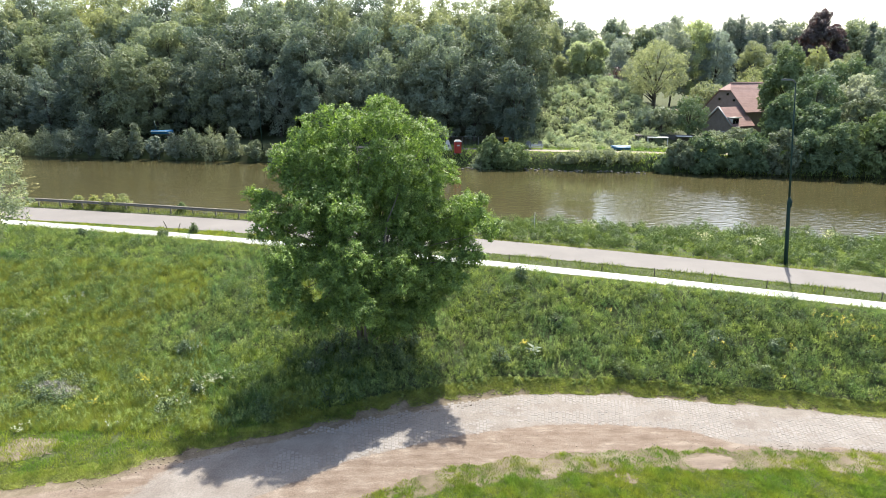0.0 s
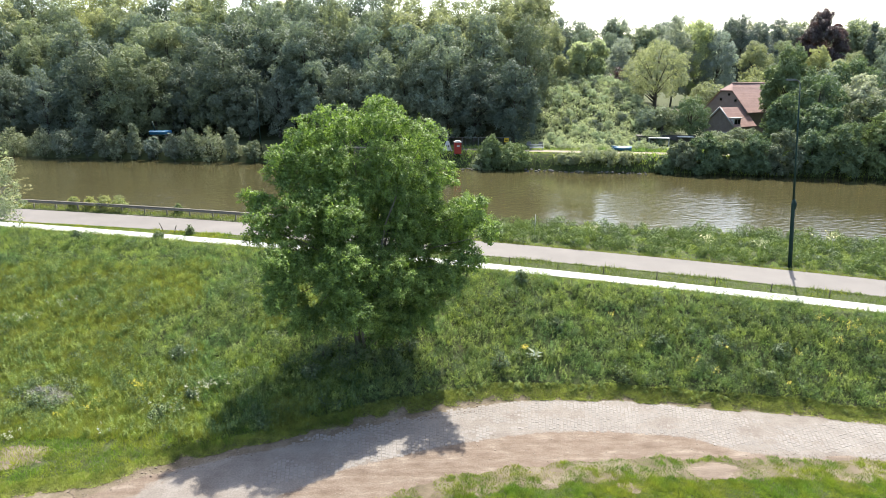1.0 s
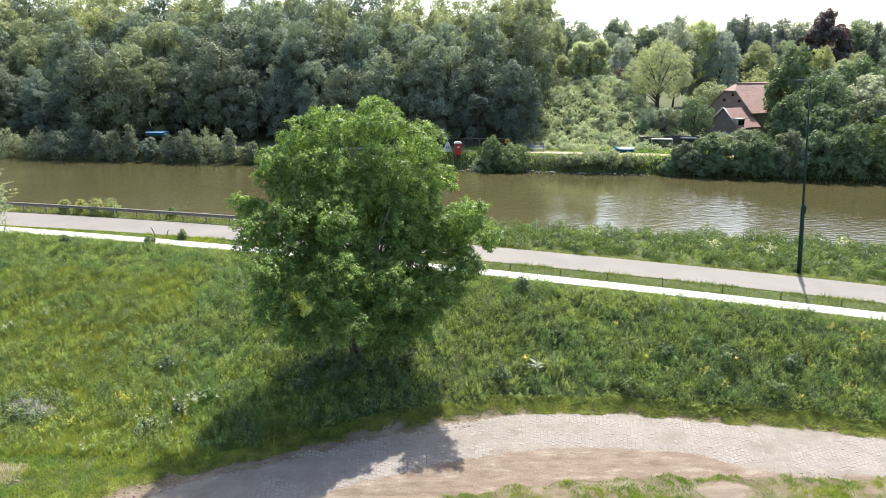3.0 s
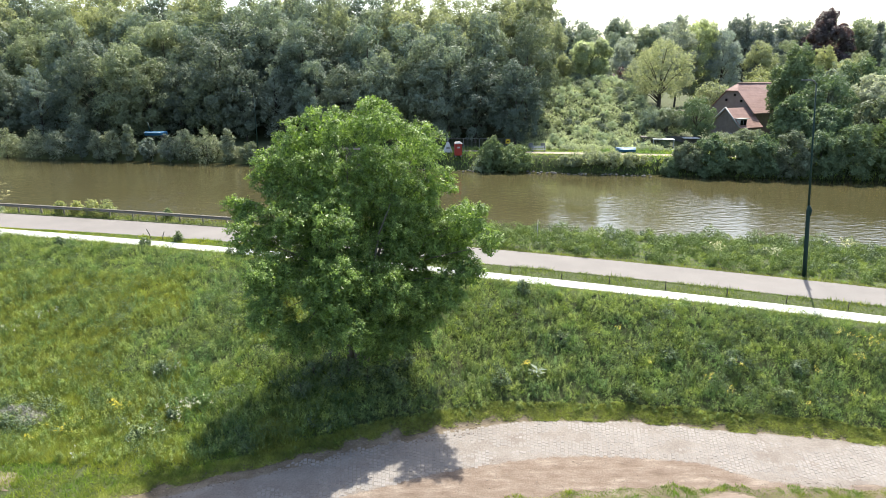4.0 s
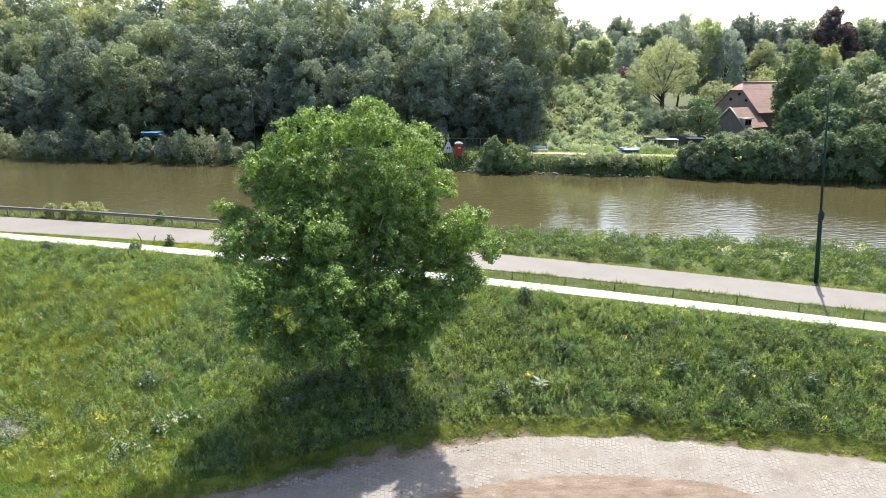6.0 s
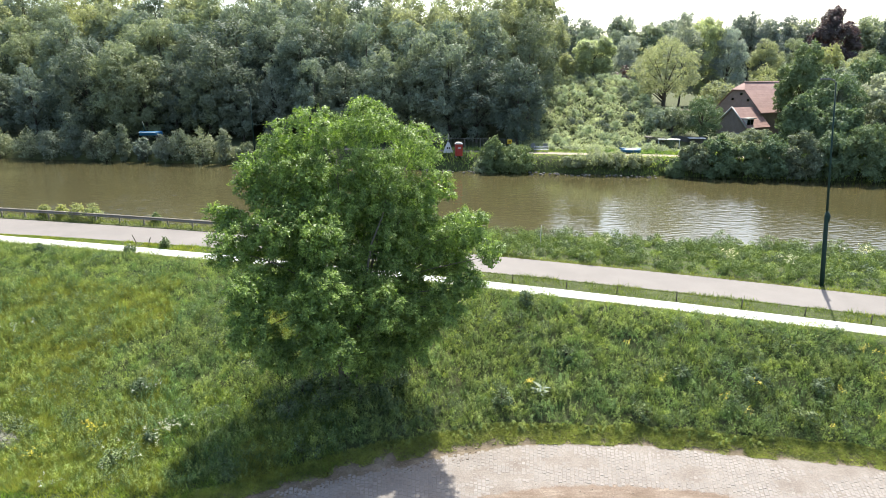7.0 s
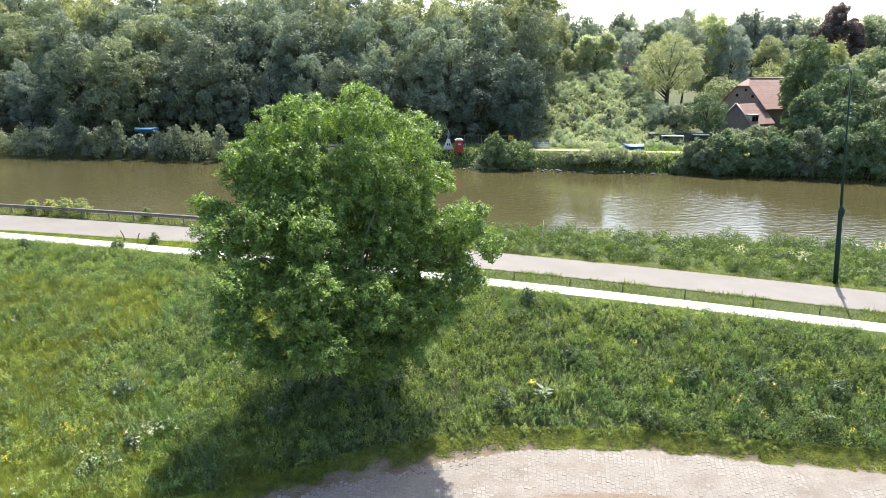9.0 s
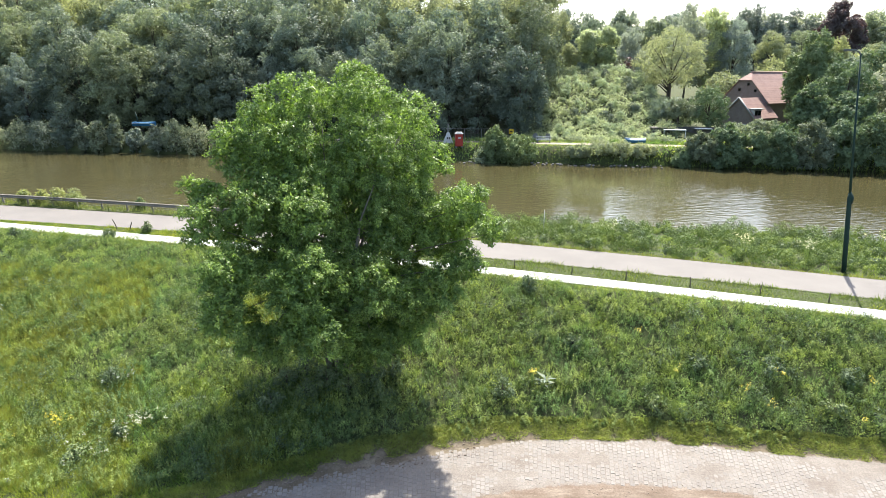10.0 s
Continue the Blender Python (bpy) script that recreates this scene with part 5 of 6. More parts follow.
def leafy_stems(rng, at, per, height, length, width):
    """Upright herbs: small leaves all along a stem, smaller towards its tip."""
    i = np.repeat(np.arange(len(at)), per)
    u = rng.random(len(i)) ** 0.8
    lean = (rng.normal(size=(len(at), 2)) * 0.22)[i]
    h = (np.broadcast_to(height, len(at)) * rng.uniform(0.7, 1.3, len(at)))[i]
    p = at[i] + np.concatenate([lean * (u * h)[:, None] + rng.normal(size=(len(i), 2)) * 0.045 * (1.25 - u)[:, None], (u * h)[:, None]], 1)
    way = rng.normal(size=(len(i), 3)) * (1, 1, 0.35) + (0, 0, 0.35)
    return slips(p, way, rng.normal(size=(len(i), 3)) * 0.4 + (0, 0, 1.0), length * (1.3 - 0.7 * u), width)


def mounds(rng, at, lo, hi, tall=1.0, apart=0.0):
    """Low rounded plants on the ground, as lobes for crown_leaves."""
    r = lo + (hi - lo) * rng.random(len(at)) ** 1.5
    kept = np.zeros((0, 4))
    for p, q in zip(at, r):
        if apart == 0 or not len(kept) or (np.linalg.norm(kept[:, :3] - p, axis=1) > apart * (kept[:, 3] + q)).all():
            kept = np.vstack([kept, [*p, q]])
    return [(k[:3] + (0, 0, 0.45 * k[3] * tall), k[3]) for k in kept]


# a low sward, and tussocks that stand out of it
border = lambda p: np.clip((p[:, 1] - lane_up(p[:, 0]) - 0.5) / 1.1, 0.4, 1) * np.clip((strip_near(p[:, 0]) - p[:, 1]) / 0.8, 0.45, 1)
at = strew(g, 42000, -44, 44, 24, 47, on_slope)
tagged(quads("low_sward", tufts(g, at, 9, 0.17 * border(at), 0.018, 0.6, 0.12), MEADOW), "low green grass between the tussocks", "grass", kind="stuff")
at = strew(g, 17000, -44, 44, 24, 47, on_slope)
tagged(quads("meadow_grass", tufts(g, at, 22, (0.2 + 0.26 * g.random(len(at)) ** 2 + 0.2 * mottle(at[:, 0], at[:, 1], 1.3, 47)) * border(at), 0.015, 0.34, 0.1), MEADOW), "lush green tussocks of tall grass covering the slope", "grass", kind="stuff")

# taller herbs in clumps
def clumped(x, y, seed):
    return 0.6 * mottle(x, y, 1.1, seed) + 0.4 * mottle(x, y, 0.45, seed + 1)


for name, count, seed, mat, lab in (("meadow_stems", 17000, 64, MEADOW, "upright leafy green herbs among the grass"), ("nettle_stems", 15000, 71, HERB_BLUE, "upright blue-green nettles in clumps")):
    at = strew(g, count, -40, 38, 24, 47, lambda x, y: on_slope(x, y) & (clumped(x, y, seed) > 0.48))
    tall = (0.16 + 1.5 * (clumped(at[:, 0], at[:, 1], seed) - 0.45)) * border(at)
    tagged(quads(name, leafy_stems(g, at, 44, tall, 0.075, 0.032), mat), lab, "weeds", kind="stuff")

# bushier herbs: nettles, thistles, docks
inner = lambda x, y: on_slope(x, y) & (y > lane_up(x) + 1.0) & (y < strip_near(x) - 0.5)
patchy = lambda x, y: inner(x, y) & (mottle(x, y, 1.6, 61) > 0.38)
for name, count, lo, hi, per, mat, keep, lab in (
        ("meadow_tufts", 7500, 0.14, 0.36, 62, MEADOW, inner, "leafy green herb tufts on the slope"),
        ("meadow_herbs", 6000, 0.15, 0.44, 72, HERB_BLUE, patchy, "bushy blue-green nettles and thistles among the grass"),
        ("dark_weeds", 950, 0.2, 0.56, 130, WEED_DARK, patchy, "dark green thistles and nettles standing in the grass")):
    lobes = mounds(g, strew(g, count, -38, 34, 25.5, 46, keep), lo, hi, 1.5, 0.45)
    tagged(quads(name, crown_leaves(g, lobes, per * len(lobes), 0.085, 0.034, 0.1, hollow=False), mat), lab, "weeds", kind="stuff")

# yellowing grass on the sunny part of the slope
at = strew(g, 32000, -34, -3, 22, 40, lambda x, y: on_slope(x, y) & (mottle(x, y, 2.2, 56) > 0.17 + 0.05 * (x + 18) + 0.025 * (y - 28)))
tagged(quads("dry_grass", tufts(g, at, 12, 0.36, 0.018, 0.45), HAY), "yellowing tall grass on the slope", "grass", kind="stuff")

# short grass this side of the lane and round its bend
def on_lawn(x, y):
    rough = 0.5 * mottle(x, y, 1.3, 41) + 0.3 * mottle(x, y, 0.5, 42) + 0.2 * mottle(x, y, 0.2, 43)
    bare = rough + 0.22 * (g.random(np.shape(x)) - 0.5) > 0.63 + 0.1 * np.clip(lane_low(x) - y, 0, 3)
    return (y < lane_low(x) + 0.06) & ~bare & (np.hypot((x - 11.5) / 1.15, (y - 22.7) / 0.6) > 1)


at = strew(g, 300000, -4, 23, 19.6, 24.2, on_lawn)
tagged(quads("short_grass", blades(g, at, 0.07 + 0.14 * mottle(at[:, 0], at[:, 1], 0.7, 44) * mottle(at[:, 0], at[:, 1], 0.25, 45) * 1.6, 0.025, 0.9), LAWN), "short sunlit yellow-green grass", "grass", kind="stuff")
at = strew(g, 210000, -34, -4, 17, 32, lambda x, y: (y > lane_up(x) + rag(x, 4.1, 0.3) + 0.35 * mottle(x, y, 0.5, 66)) & (y < 31) & (0.6 * mottle(x, y, 1.6, 52) + 0.4 * mottle(x, y, 0.4, 53) < 0.85 - 0.35 * np.clip(1 - (y - lane_up(x)) / 0.8, 0, 1)))
tagged(quads("edge_grass", blades(g, at, 0.17 + 0.12 * mottle(at[:, 0], at[:, 1], 1.2, 67), 0.026, 0.8), LAWN), "bright grass at the foot of the slope", "grass", kind="stuff")
at = strew_between(g, 90000, -20, 25, lambda x: lane_up(x) - 0.1, lambda x: lane_up(x) + 1.0)
at = at[0.6 * mottle(at[:, 0], at[:, 1], 0.9, 49) + 0.4 * mottle(at[:, 0], at[:, 1], 0.3, 50) > 0.5 - 0.75 * np.clip(at[:, 1] - lane_up(at[:, 0]), 0, 2) + 0.35 * (g.random(len(at)) - 0.45) + 0.08 * smooth((1.5 - at[:, 0]) / 3)]
lie = g.normal(size=(len(at), 3)) * (1, 1, 0.3) + (0, 0, 0.45)
tall = (0.09 + 0.08 * mottle(at[:, 0], at[:, 1], 0.6, 51)) * g.uniform(0.6, 1.4, len(at))
tagged(quads("lane_edge_grass", slips(at + (0, 0, 0.025), lie, g.normal(size=(len(at), 3)) * 0.35 + (0, 0, 1.0), tall, 0.032), FRINGE), "short lime green grass along the lane's edge", "grass", kind="stuff")
at = np.concatenate([strew_between(g, 16000, -50, 46, lambda x: strip_near(x) - 0.5, lambda x: strip_near(x) + 0.08), strew_between(g, 9000, -9, 46, lambda x: road_far(x) - 0.05, lambda x: road_far(x) + 0.5)])
tagged(quads("road_edge_grass", blades(g, at, 0.1 + 0.18 * mottle(at[:, 0], at[:, 1], 0.6, 51), 0.026, 0.8), HAY), "yellowing grass tufts along the road's edges", "grass", kind="stuff")

# verges beside the road
at = np.concatenate([strew_between(g, 70000, -55, 45, lambda x: strip_far(x) - 0.05, lambda x: road_near(x) + 0.06), strew_between(g, 16000, -30, 40, lambda x: road_near(x) - 0.1, lambda x: road_near(x) + 0.1 + rag(x, 7.7, 0.07))])
weedy = (at[:, 0] > -22) * smooth(2.4 * mottle(at[:, 0], at[:, 1], 0.8, 63) - 0.7)
dull = g.random(len(at)) < 0.15 + 0.65 * smooth((at[:, 0] + 14) / 12)
tall = 0.09 + 0.3 * g.random(len(at)) ** 3 * weedy
tagged(quads("verge_grass", blades(g, at[~dull], tall[~dull], 0.034, 0.8), LAWN), "thin grass in the verge between road and strip", "grass", kind="stuff")
tagged(quads("verge_weeds", blades(g, at[dull], tall[dull], 0.034, 0.8), DULL), "dull green weeds in the verge beside the road", "weeds", kind="stuff")
at = strew(g, 60000, -60, -8, 44, 62, lambda x, y: (y > road_far(x) + 0.1) & (y < road_far(x) + 3.5))
tagged(quads("bank_grass", blades(g, at, 0.48, 0.04, 0.6), DULL), "grass under the guard rail", "grass", kind="stuff")

# thick herbs on the near river bank
on_bank = lambda x, y: (y > road_far(x) + 0.35) & (y < road_far(x) + 2.8 + bank_width(x))
at = strew(g, 15000, -9, 44, 34, 60, on_bank)
tagged(quads("near_bank_grass", tufts(g, at, 9, 0.22, 0.026), MEADOW), "tall green grass on the near river bank", "grass", kind="stuff")
for name, count, lo, hi, per, mat, lab in (("bank_herbs", 800, 0.24, 0.42, 240, HERB_BLUE, "tall bright weeds on the river bank"), ("bank_bushes", 1500, 0.34, 0.72, 480, BANK_GREEN, "rounded green bramble clumps on the river bank"), ("bank_nettles", 420, 0.28, 0.52, 300, WEED_DARK, "bushy dark nettles on the river bank")):
    lobes = mounds(g, strew(g, count, -9, 40, 34, 60, lambda x, y: on_bank(x, y) & (y > road_far(x) + 0.7) & (y < road_far(x) + 1.4 + bank_width(x))), lo, hi, 1.3, 0.8)
    tagged(quads(name, crown_leaves(g, lobes, per * len(lobes), 0.085, 0.058, 0.13, hollow=False), mat), lab, "weeds", kind="stuff")

# far bank: reeds, grass and hillside scrub
at = strew(g, 45000, -10, 60, 80, 98, lambda x, y: (y > far_shore(x) - 0.5) & ((y < far_shore(x) + 3.3) | ((y > far_shore(x) + 6.1) & (y < far_shore(x) + 10))))
tagged(quads("far_bank_grass", blades(g, at, np.where((at[:, 0] > 12) & (at[:, 0] < 24), 0.2, 0.5), 0.1, 0.5), MEADOW), "tall grass on the far bank", "grass", kind="stuff")
def slope_part(x, y, pad=0.0):
    return (y > far_shore(x) + 9 + pad) & (x > 11 + 0.13 * (y - 95)) & (x < 33 + 0.5 * (y - 95))


lobes = mounds(g, strew(g, 2800, 12, 48, 94, 128, slope_part), 0.3, 0.75, 0.6, 0.5)
tagged(quads("hillside_scrub", crown_leaves(g, lobes, 85 * len(lobes), 0.2, 0.11, 0.2, hollow=False), LEAF_SCRUB), "pale green grass and low scrub on the hillside", "scrub", kind="stuff")
# rounded bramble mounds that stand out of it
for name, count, lo, hi, leaf, lab, seed in (("hillside_bushes", 190, 0.5, 1.0, LEAF_SCRUB, "rounded pale bramble mounds on the hillside", 3), ("hillside_thicket", 95, 0.4, 0.95, LEAF_DARK, "darker green thicket between the brambles", 4), ("hillside_brambles", 75, 0.5, 1.2, LEAF_WOOD, "green bramble mounds on the hillside", 5)):
    m_rng = np.random.default_rng(seed)
    lobes = mounds(m_rng, strew(m_rng, count, 12, 50, 94, 127, lambda x, y: slope_part(x, y) & (m_rng.random(len(x)) < 0.3 + 0.7 * smooth((y - 100) / 10))), lo, hi, 1.5, 0.55)
    tagged(quads(name, crown_leaves(m_rng, lobes, 420 * len(lobes), 0.2, 0.11, 0.24, hollow=False), leaf), lab, "scrub", kind="stuff")
# low hedge at the foot of the hillside
at = strew(g, 170, 14, 34, 92, 100, lambda x, y: (y > far_shore(x) + 7.6) & (y < far_shore(x) + 9.2) & (np.abs(x - 26.8) > 2.4))
rad = g.uniform(0.4, 0.75, len(at))
tagged(quads("hillside_hedge", clump_leaves(g, at + (0, 0, 0.3), rad, 220, 0.22, 0.12, 0.4, 0.0, 0.9, slips), LEAF_WOOD), "low green hedge at the foot of the hillside", "scrub", kind="stuff")

# gravel strewn over the dirt
at = strew_between(g, 2600, -20, 32, lambda x: lane_low(x) + 0.1, lambda x: bed_low(x) + 0.3)
corner = np.array([(-1, -1, -1), (1, -1, -1), (1, 1, -1), (-1, 1, -1), (-0.7, -0.6, 1), (0.7, -0.7, 0.9), (0.6, 0.7, 1), (-0.7, 0.7, 0.8)], float)
sides = np.array([(0, 1, 5, 4), (1, 2, 6, 5), (2, 3, 7, 6), (3, 0, 4, 7), (4, 5, 6, 7)])
size = 0.008 + 0.02 * g.random(len(at)) ** 3
v = (at + (0, 0, 0.015))[:, None, :] + corner[None] * size[:, None, None] * (1 + 0.25 * g.normal(size=(len(at), 8, 1)))
me = bpy.data.meshes.new("gravel")
me.from_pydata(v.reshape(-1, 3).tolist(), [], (sides[None] + 8 * np.arange(len(at))[:, None, None]).reshape(-1, 4).tolist())
me.materials.append(SAND_BED)
tagged(new("gravel", me), "loose pale gravel on the dirt beside the lane", "gravel", kind="stuff")

# clods of brown soil along the shaded side of the lane
at = strew_between(g, 1500, -15, 2, lambda x: lane_up(x) - 0.9, lambda x: lane_up(x) + 0.35)
size = 0.012 + 0.035 * g.random(len(at)) ** 3
v = (at + (0, 0, 0.02))[:, None, :] + corner[None] * size[:, None, None] * (1, 1, 0.6) * (1 + 0.3 * g.normal(size=(len(at), 8, 1)))
me = bpy.data.meshes.new("clods")
me.from_pydata(v.reshape(-1, 3).tolist(), [], (sides[None] + 8 * np.arange(len(at))[:, None, None]).reshape(-1, 4).tolist())
me.materials.append(DIRT)
tagged(new("clods", me), "loose brown clods of soil at the lane's edge", "soil", kind="stuff")

# ---- single plants on the slope ----


def bloom_plant(x, y, n, h, spread, material, label, size=0.055, group="flowering plants on the slope"):
    r = np.random.default_rng(int(abs(x * 37 + y * 91)) + 1)
    t = thing("flowering_plant", (x, y, float(land(x, y))), label, "flower", group)
    tips = np.stack([r.normal(size=n) * spread, r.normal(size=n) * spread, h * r.uniform(0.7, 1.05, n)], 1)
    st = leaves(tips * (0.3, 0.3, 0), tips * (0.7, 0.7, 1), r.normal(size=(n, 3)), np.linalg.norm(tips * (0.7, 0.7, 1), axis=1), 0.03)
    tagged(quads("stem_tuft", st, HERB_BLUE, t), kind="stuff")
    k = np.repeat(tips, 7, 0) + r.normal(size=(n * 7, 3)) * 0.045
    tagged(quads("blossom_head", leaves(k, ball(r, n * 7) * (1, 1, 0.4), np.tile((0, 0, 1.0), (n * 7, 1)), size, size * 0.9), material, t), kind="stuff")
    return t


YL = "ragwort with bright yellow blossoms in the grass"
for x, y, n, h, s in [(4.5, 31.05, 30, 0.65, 0.09), (13.4, 29.8, 10, 0.6, 0.2), (15.0, 30.4, 10, 0.6, 0.2), (14.2, 29.2, 8, 0.5, 0.15), (20.6, 31.4, 18, 0.7, 0.35), (21.8, 30.9, 22, 0.7, 0.4), (21.0, 30.2, 10, 0.6, 0.25), (18.6, 29.7, 10, 0.6, 0.2), (17.5, 28.3, 9, 0.5, 0.2), (19.9, 28.6, 9, 0.5, 0.2), (23.0, 30.2, 16, 0.6, 0.4), (24.2, 29.4, 16, 0.6, 0.4), (10.8, 31.0, 5, 0.6, 0.12), (9.7, 33.0, 5, 0.6, 0.15), (-15.3, 28.3, 18, 0.45, 0.25), (-15.6, 28.6, 16, 0.45, 0.3), (-17.0, 27.6, 14, 0.3, 0.4), (-17.5, 27.2, 16, 0.3, 0.5), (-18.4, 26.7, 12, 0.3, 0.5)]:
    bloom_plant(x, y, max(4, n // 2), h + 0.2, s * 0.8, BLOOM_YELLOW, YL, 0.046)
for x, y, n, h, s in [(-11.9, 28.5, 28, 0.45, 0.42), (-12.6, 28.0, 12, 0.4, 0.4), (-13.5, 27.1, 10, 0.35, 0.4), (-14.0, 30.8, 7, 0.6, 0.25), (-24.5, 34.0, 14, 0.6, 0.4), (-22.8, 35.5, 14, 0.6, 0.4), (-19.7, 24.9, 8, 0.3, 0.3), (-15.6, 25.2, 6, 0.3, 0.25)]:
    bloom_plant(x, y, n, h, s, BLOOM_WHITE, "low plant with clusters of small white blossoms", 0.06, "white flowering plants")

for x, y in [(19.0, 42.9), (22.4, 42.0), (29.4, 45.0), (11.6, 45.6)]:
    bloom_plant(x, y, 16, 1.5, 0.3, BLOOM_CREAM, "tall hogweed with cream umbels on the river bank", 0.09, "hogweed on the river bank")

# broad pale leaves beside the yellow plant
r = np.random.default_rng(77)
t = thing("butterbur", (5.0, 30.85, float(land(5.0, 30.85))), "plant with broad pale silvery leaves in the grass", "plant")
for k in range(16):
    a = k / 16 * 2 * 2 * math.pi + r.uniform(-0.25, 0.25)
    b = np.array([[0.07 * math.cos(a), 0.07 * math.sin(a), 0.34 + 0.12 * (k % 3)]])
    w = leaves(b, np.array([[math.cos(a), math.sin(a), 0.1 + 0.25 * (k % 2)]]), np.array([[0, 0, 1.0]]), r.uniform(0.34, 0.52), r.uniform(0.13, 0.2))
    quads("leaf", w, HERB_PALE, t)
quads("stalk_tuft", leaves(np.zeros((9, 3)) - (0, 0, 0.05), r.normal(size=(9, 3)) * 0.3 + (0, 0, 1), r.normal(size=(9, 3)), 0.5, 0.03), HERB_BLUE, t)
# heap of cut grey stems
for x, y, s in [(-20.3, 28.5, 1.0), (-19.4, 28.1, 0.85)]:
    t = thing("brush_heap", (x, y, float(land(x, y))), "heap of dry grey stems with dark weeds round it", "brush heap", "heaps of dry stems")
    n = 1500
    d = ball(r, n) * (1.0, 0.55, 0.35) * s
    d[:, 2] = np.abs(d[:, 2])
    quads("dry_stem_tuft", leaves(d, r.normal(size=(n, 3)) * (1, 0.6, 0.35), r.normal(size=(n, 3)) + (0, 0, 1), 0.22, 0.028), TWIG_GREY, t)
    for c in ((-0.6, 0.7, 0.3), (0.4, 0.8, 0.35), (1.2, 0.5, 0.3), (-1.2, -0.3, 0.25), (0.3, -0.8, 0.2)):
        tagged(quads("weed", clump_leaves(r, np.array([c]) * s, np.array([0.45]), 900, 0.11, 0.05), WEED_DARK, t), kind="stuff")
for k, (x, y, h, rr) in enumerate([(4.9, 36.3, 1.2, 0.45), (3.1, 30.5, 0.9, 0.65), (-18.8, 44.6, 0.9, 0.35), (9.6, 29.7, 0.9, 0.6), (-14.4, 31.0, 0.8, 0.5), (-26.2, 42.9, 0.8, 0.4), (-20.5, 43.2, 0.7, 0.4), (15.3, 30.9, 0.8, 0.9), (18.1, 30.3, 0.8, 0.5), (-12.6, 28.0, 0.5, 0.4), (-13.7, 26.9, 0.4, 0.6), (12.0, 31.6, 0.7, 0.5), (6.6, 33.0, 0.7, 0.5), (16.8, 29.0, 0.8, 0.6), (-6.4, 30.6, 0.9, 0.6), (-5.4, 29.9, 1.0, 0.6), (-4.6, 30.4, 1.2, 0.6), (-3.6, 30.2, 1.0, 0.6), (-2.7, 30.8, 1.1, 0.6), (-1.8, 31.3, 0.9, 0.6), (-5.6, 31.2, 1.2, 0.7), (-2.2, 29.9, 0.8, 0.6), (-6.8, 29.4, 0.8, 0.6)]):
    shrub(170 + k, x, y, h, rr, WEED_DARK, "bushy dark weed standing above the grass", "tall weeds on the slope", 14, 0.26, 700, 0.12)

# ---- stone setts of the lane, row by row across it ----
PITCH, WIDE = 0.174, 1.62
run = np.concatenate([[0], np.cumsum(np.hypot(np.diff(fine_x), np.diff(fine_y)))])


def along(s):
    x = np.interp(s, run, fine_x)
    y0, y1 = path_y(x - 0.3), path_y(x + 0.3)
    k = math.hypot(0.6, y1 - y0)
    return x, float(path_y(x)), 0.6 / k, (y1 - y0) / k


def sett_mesh(w, d, h):
    b = 0.013
    v = [(-w, -d, 0), (w, -d, 0), (w, d, 0), (-w, d, 0), (-w, -d, h - b), (w, -d, h - b), (w, d, h - b), (-w, d, h - b), (-w + b, -d + b, h), (w - b, -d + b, h), (w - b, d - b, h), (-w + b, d - b, h)]
    f = [(k, (k + 1) % 4, (k + 1) % 4 + 4, k + 4) for k in range(4)] + [(k + 4, (k + 1) % 4 + 4, (k + 1) % 4 + 8, k + 8) for k in range(4)] + [(8, 9, 10, 11)]
    return v, f


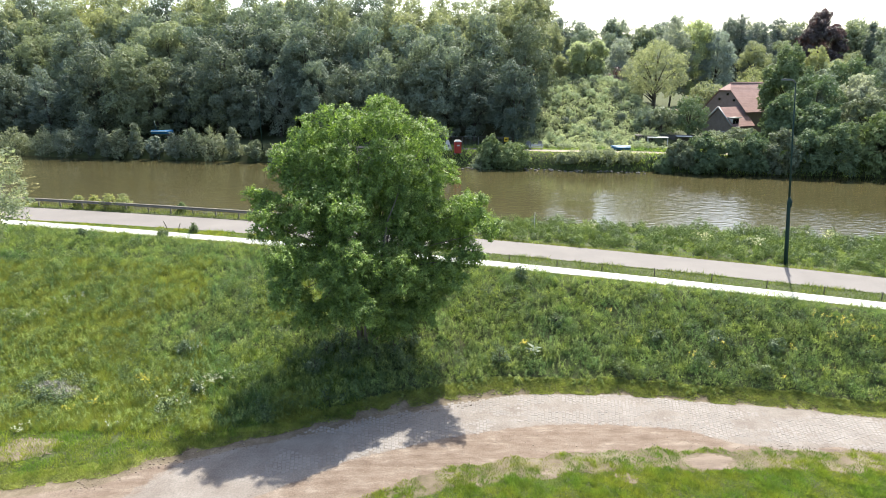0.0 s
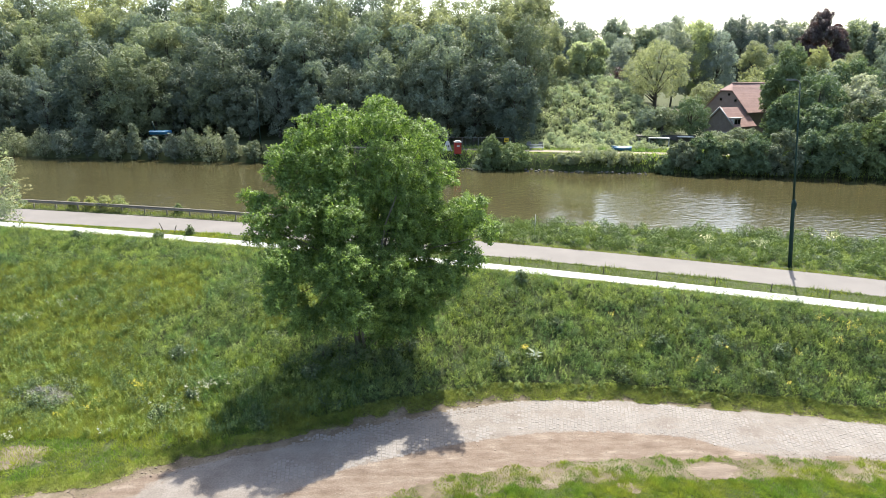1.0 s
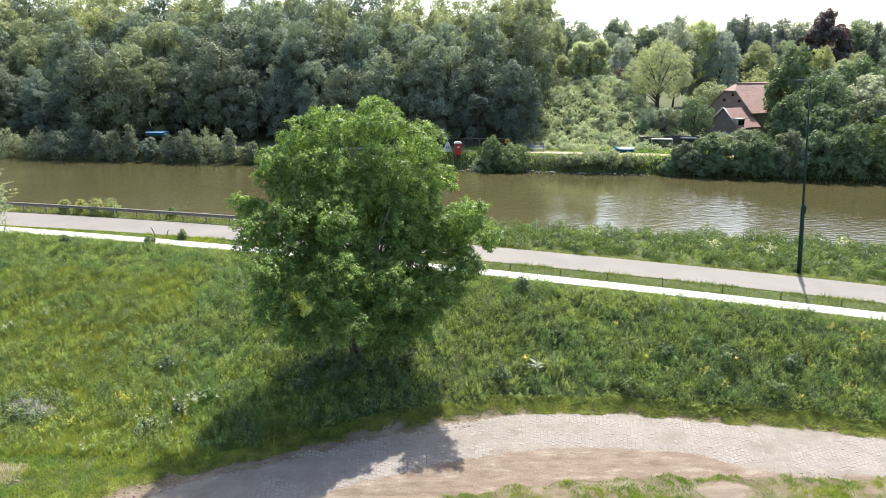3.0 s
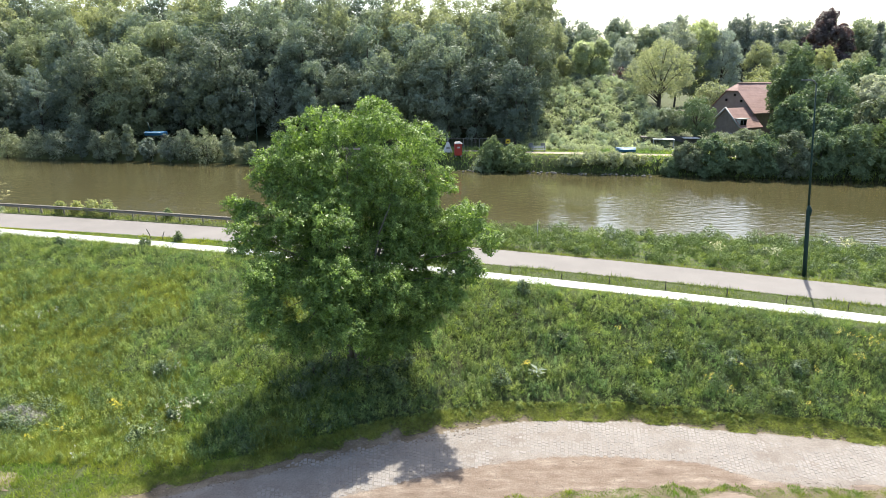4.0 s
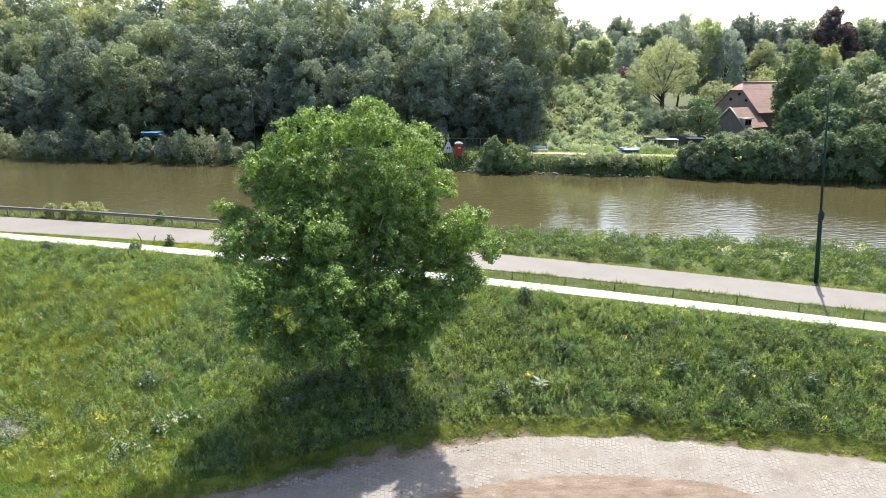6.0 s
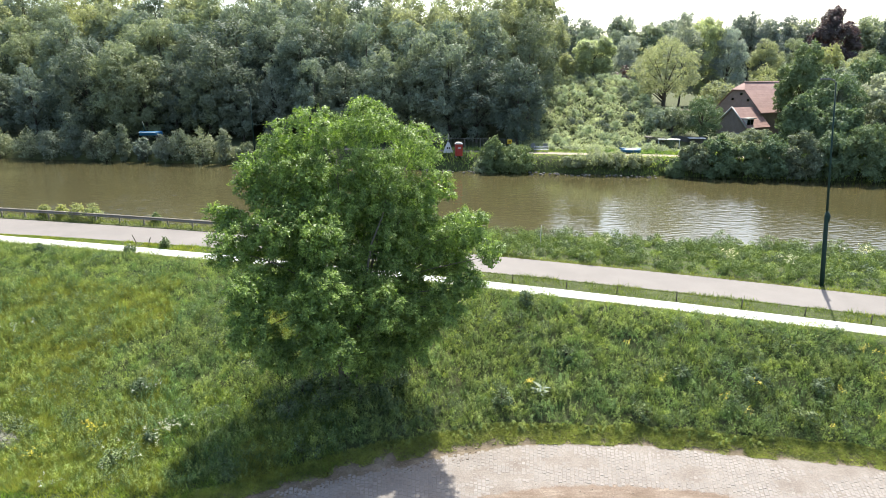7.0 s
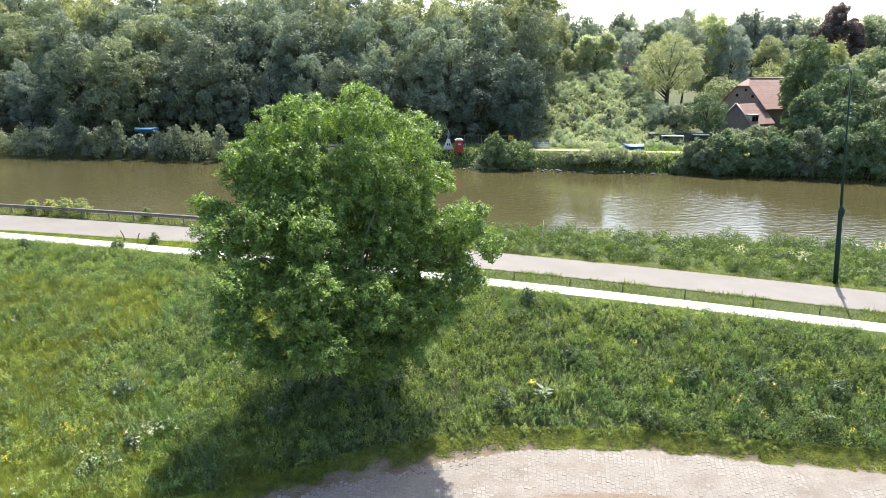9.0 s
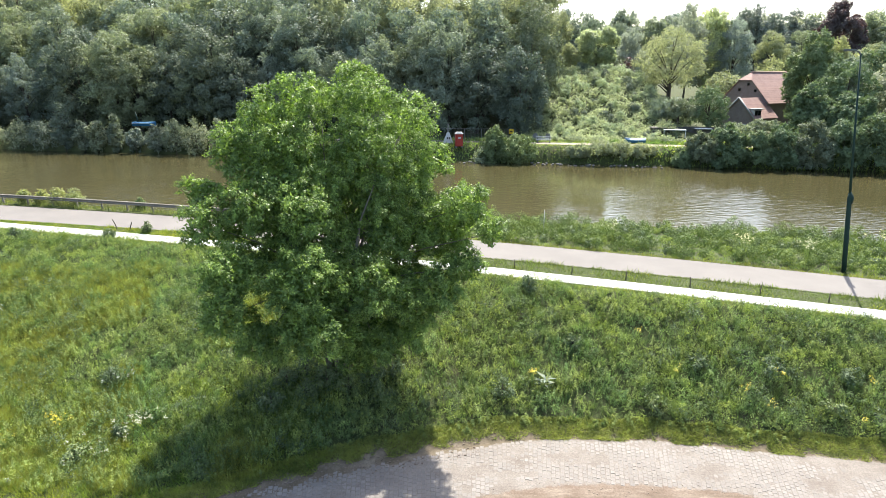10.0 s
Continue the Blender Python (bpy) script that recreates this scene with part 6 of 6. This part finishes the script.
lane = tagged(new("paved_lane"), "lane of worn pale stone setts laid in rows", "paved lane", kind="structure")
pr = np.random.default_rng(9)
shapes = []
for k in range(5):
    v, f = sett_mesh(0.082 - 0.004 * (k % 3), 0.107 - 0.006 * (k % 2), 0.075)
    me = bpy.data.meshes.new("sett")
    me.from_pydata(v, [], f)
    me.materials.append(SETT)
    shapes.append((me, np.array(v), np.array(f)))
rest_v, rest_f, near_count, base_n = [], [], 0, 0
s0, s1 = np.interp(-24, fine_x, run), np.interp(36, fine_x, run)
for row in range(int((s1 - s0) / PITCH)):
    x, y, cx, cy = along(s0 + row * PITCH)
    fan = radians(float(np.interp(x, [-12, -5, 0, 5, 10, 20, 30], [-14, -10, -2, 9, 15, 18, 19])))    # the rows fan out round the bend
    rx, ry = math.sin(fan), math.cos(fan)
    o = -WIDE + (row % 2) * 0.111 + pr.uniform(-0.03, 0.03)
    while o < WIDE + pr.uniform(-0.1, 0.1):
        k = int(pr.integers(5))
        o += 0.222 + pr.normal() * 0.006
        px, py = x + rx * o + pr.normal() * 0.007, y + ry * o
        drop = 0.045 * max(0.0, 0.6 * float(mottle(px * 0.4, py, 0.9, 54)) + 0.4 * float(mottle(px * 0.4, py, 0.3, 55)) - 0.42) + pr.uniform(0.004, 0.012)
        if pr.random() < 0.01 or x < -7.5 + 2.5 * float(wave(px, py, 0.9, 1.0)) or py < bed_low(px) + 0.12 * float(wave(px, py, 3.0, 2.5)) or py > lane_up(px) - 0.1 - 0.35 * float(smooth((2.5 - px) / 3)) * (1 + float(wave(px, py, 1.9, 6.0))):
            continue
        turn = -fan + pr.normal() * 0.03
        z = 0.006 - drop
        if near_count < 300 and 4.0 < x < 7.4 and o < 0.9:
            ob = new("sett", shapes[k][0])
            ob.matrix_basis = Matrix.Translation((px, py, z)) @ Euler((pr.normal() * 0.03, pr.normal() * 0.03, turn)).to_matrix().to_4x4()
            ob.parent = lane
            near_count += 1
        else:
            v, f = shapes[k][1], shapes[k][2]
            c, s = math.cos(turn), math.sin(turn)
            rest_v.append(np.stack([px + c * v[:, 0] - s * v[:, 1], py + s * v[:, 0] + c * v[:, 1], z + v[:, 2] + 0.03 * pr.normal() * v[:, 0] + 0.03 * pr.normal() * v[:, 1]], 1))
            rest_f.append(f + base_n)
            base_n += len(v)
me = bpy.data.meshes.new("setts")
me.from_pydata(np.concatenate(rest_v).tolist(), [], np.concatenate(rest_f).tolist())
me.materials.append(SETT)
ob = new("setts", me)
ob.parent = lane
tagged(ob, kind="stuff")
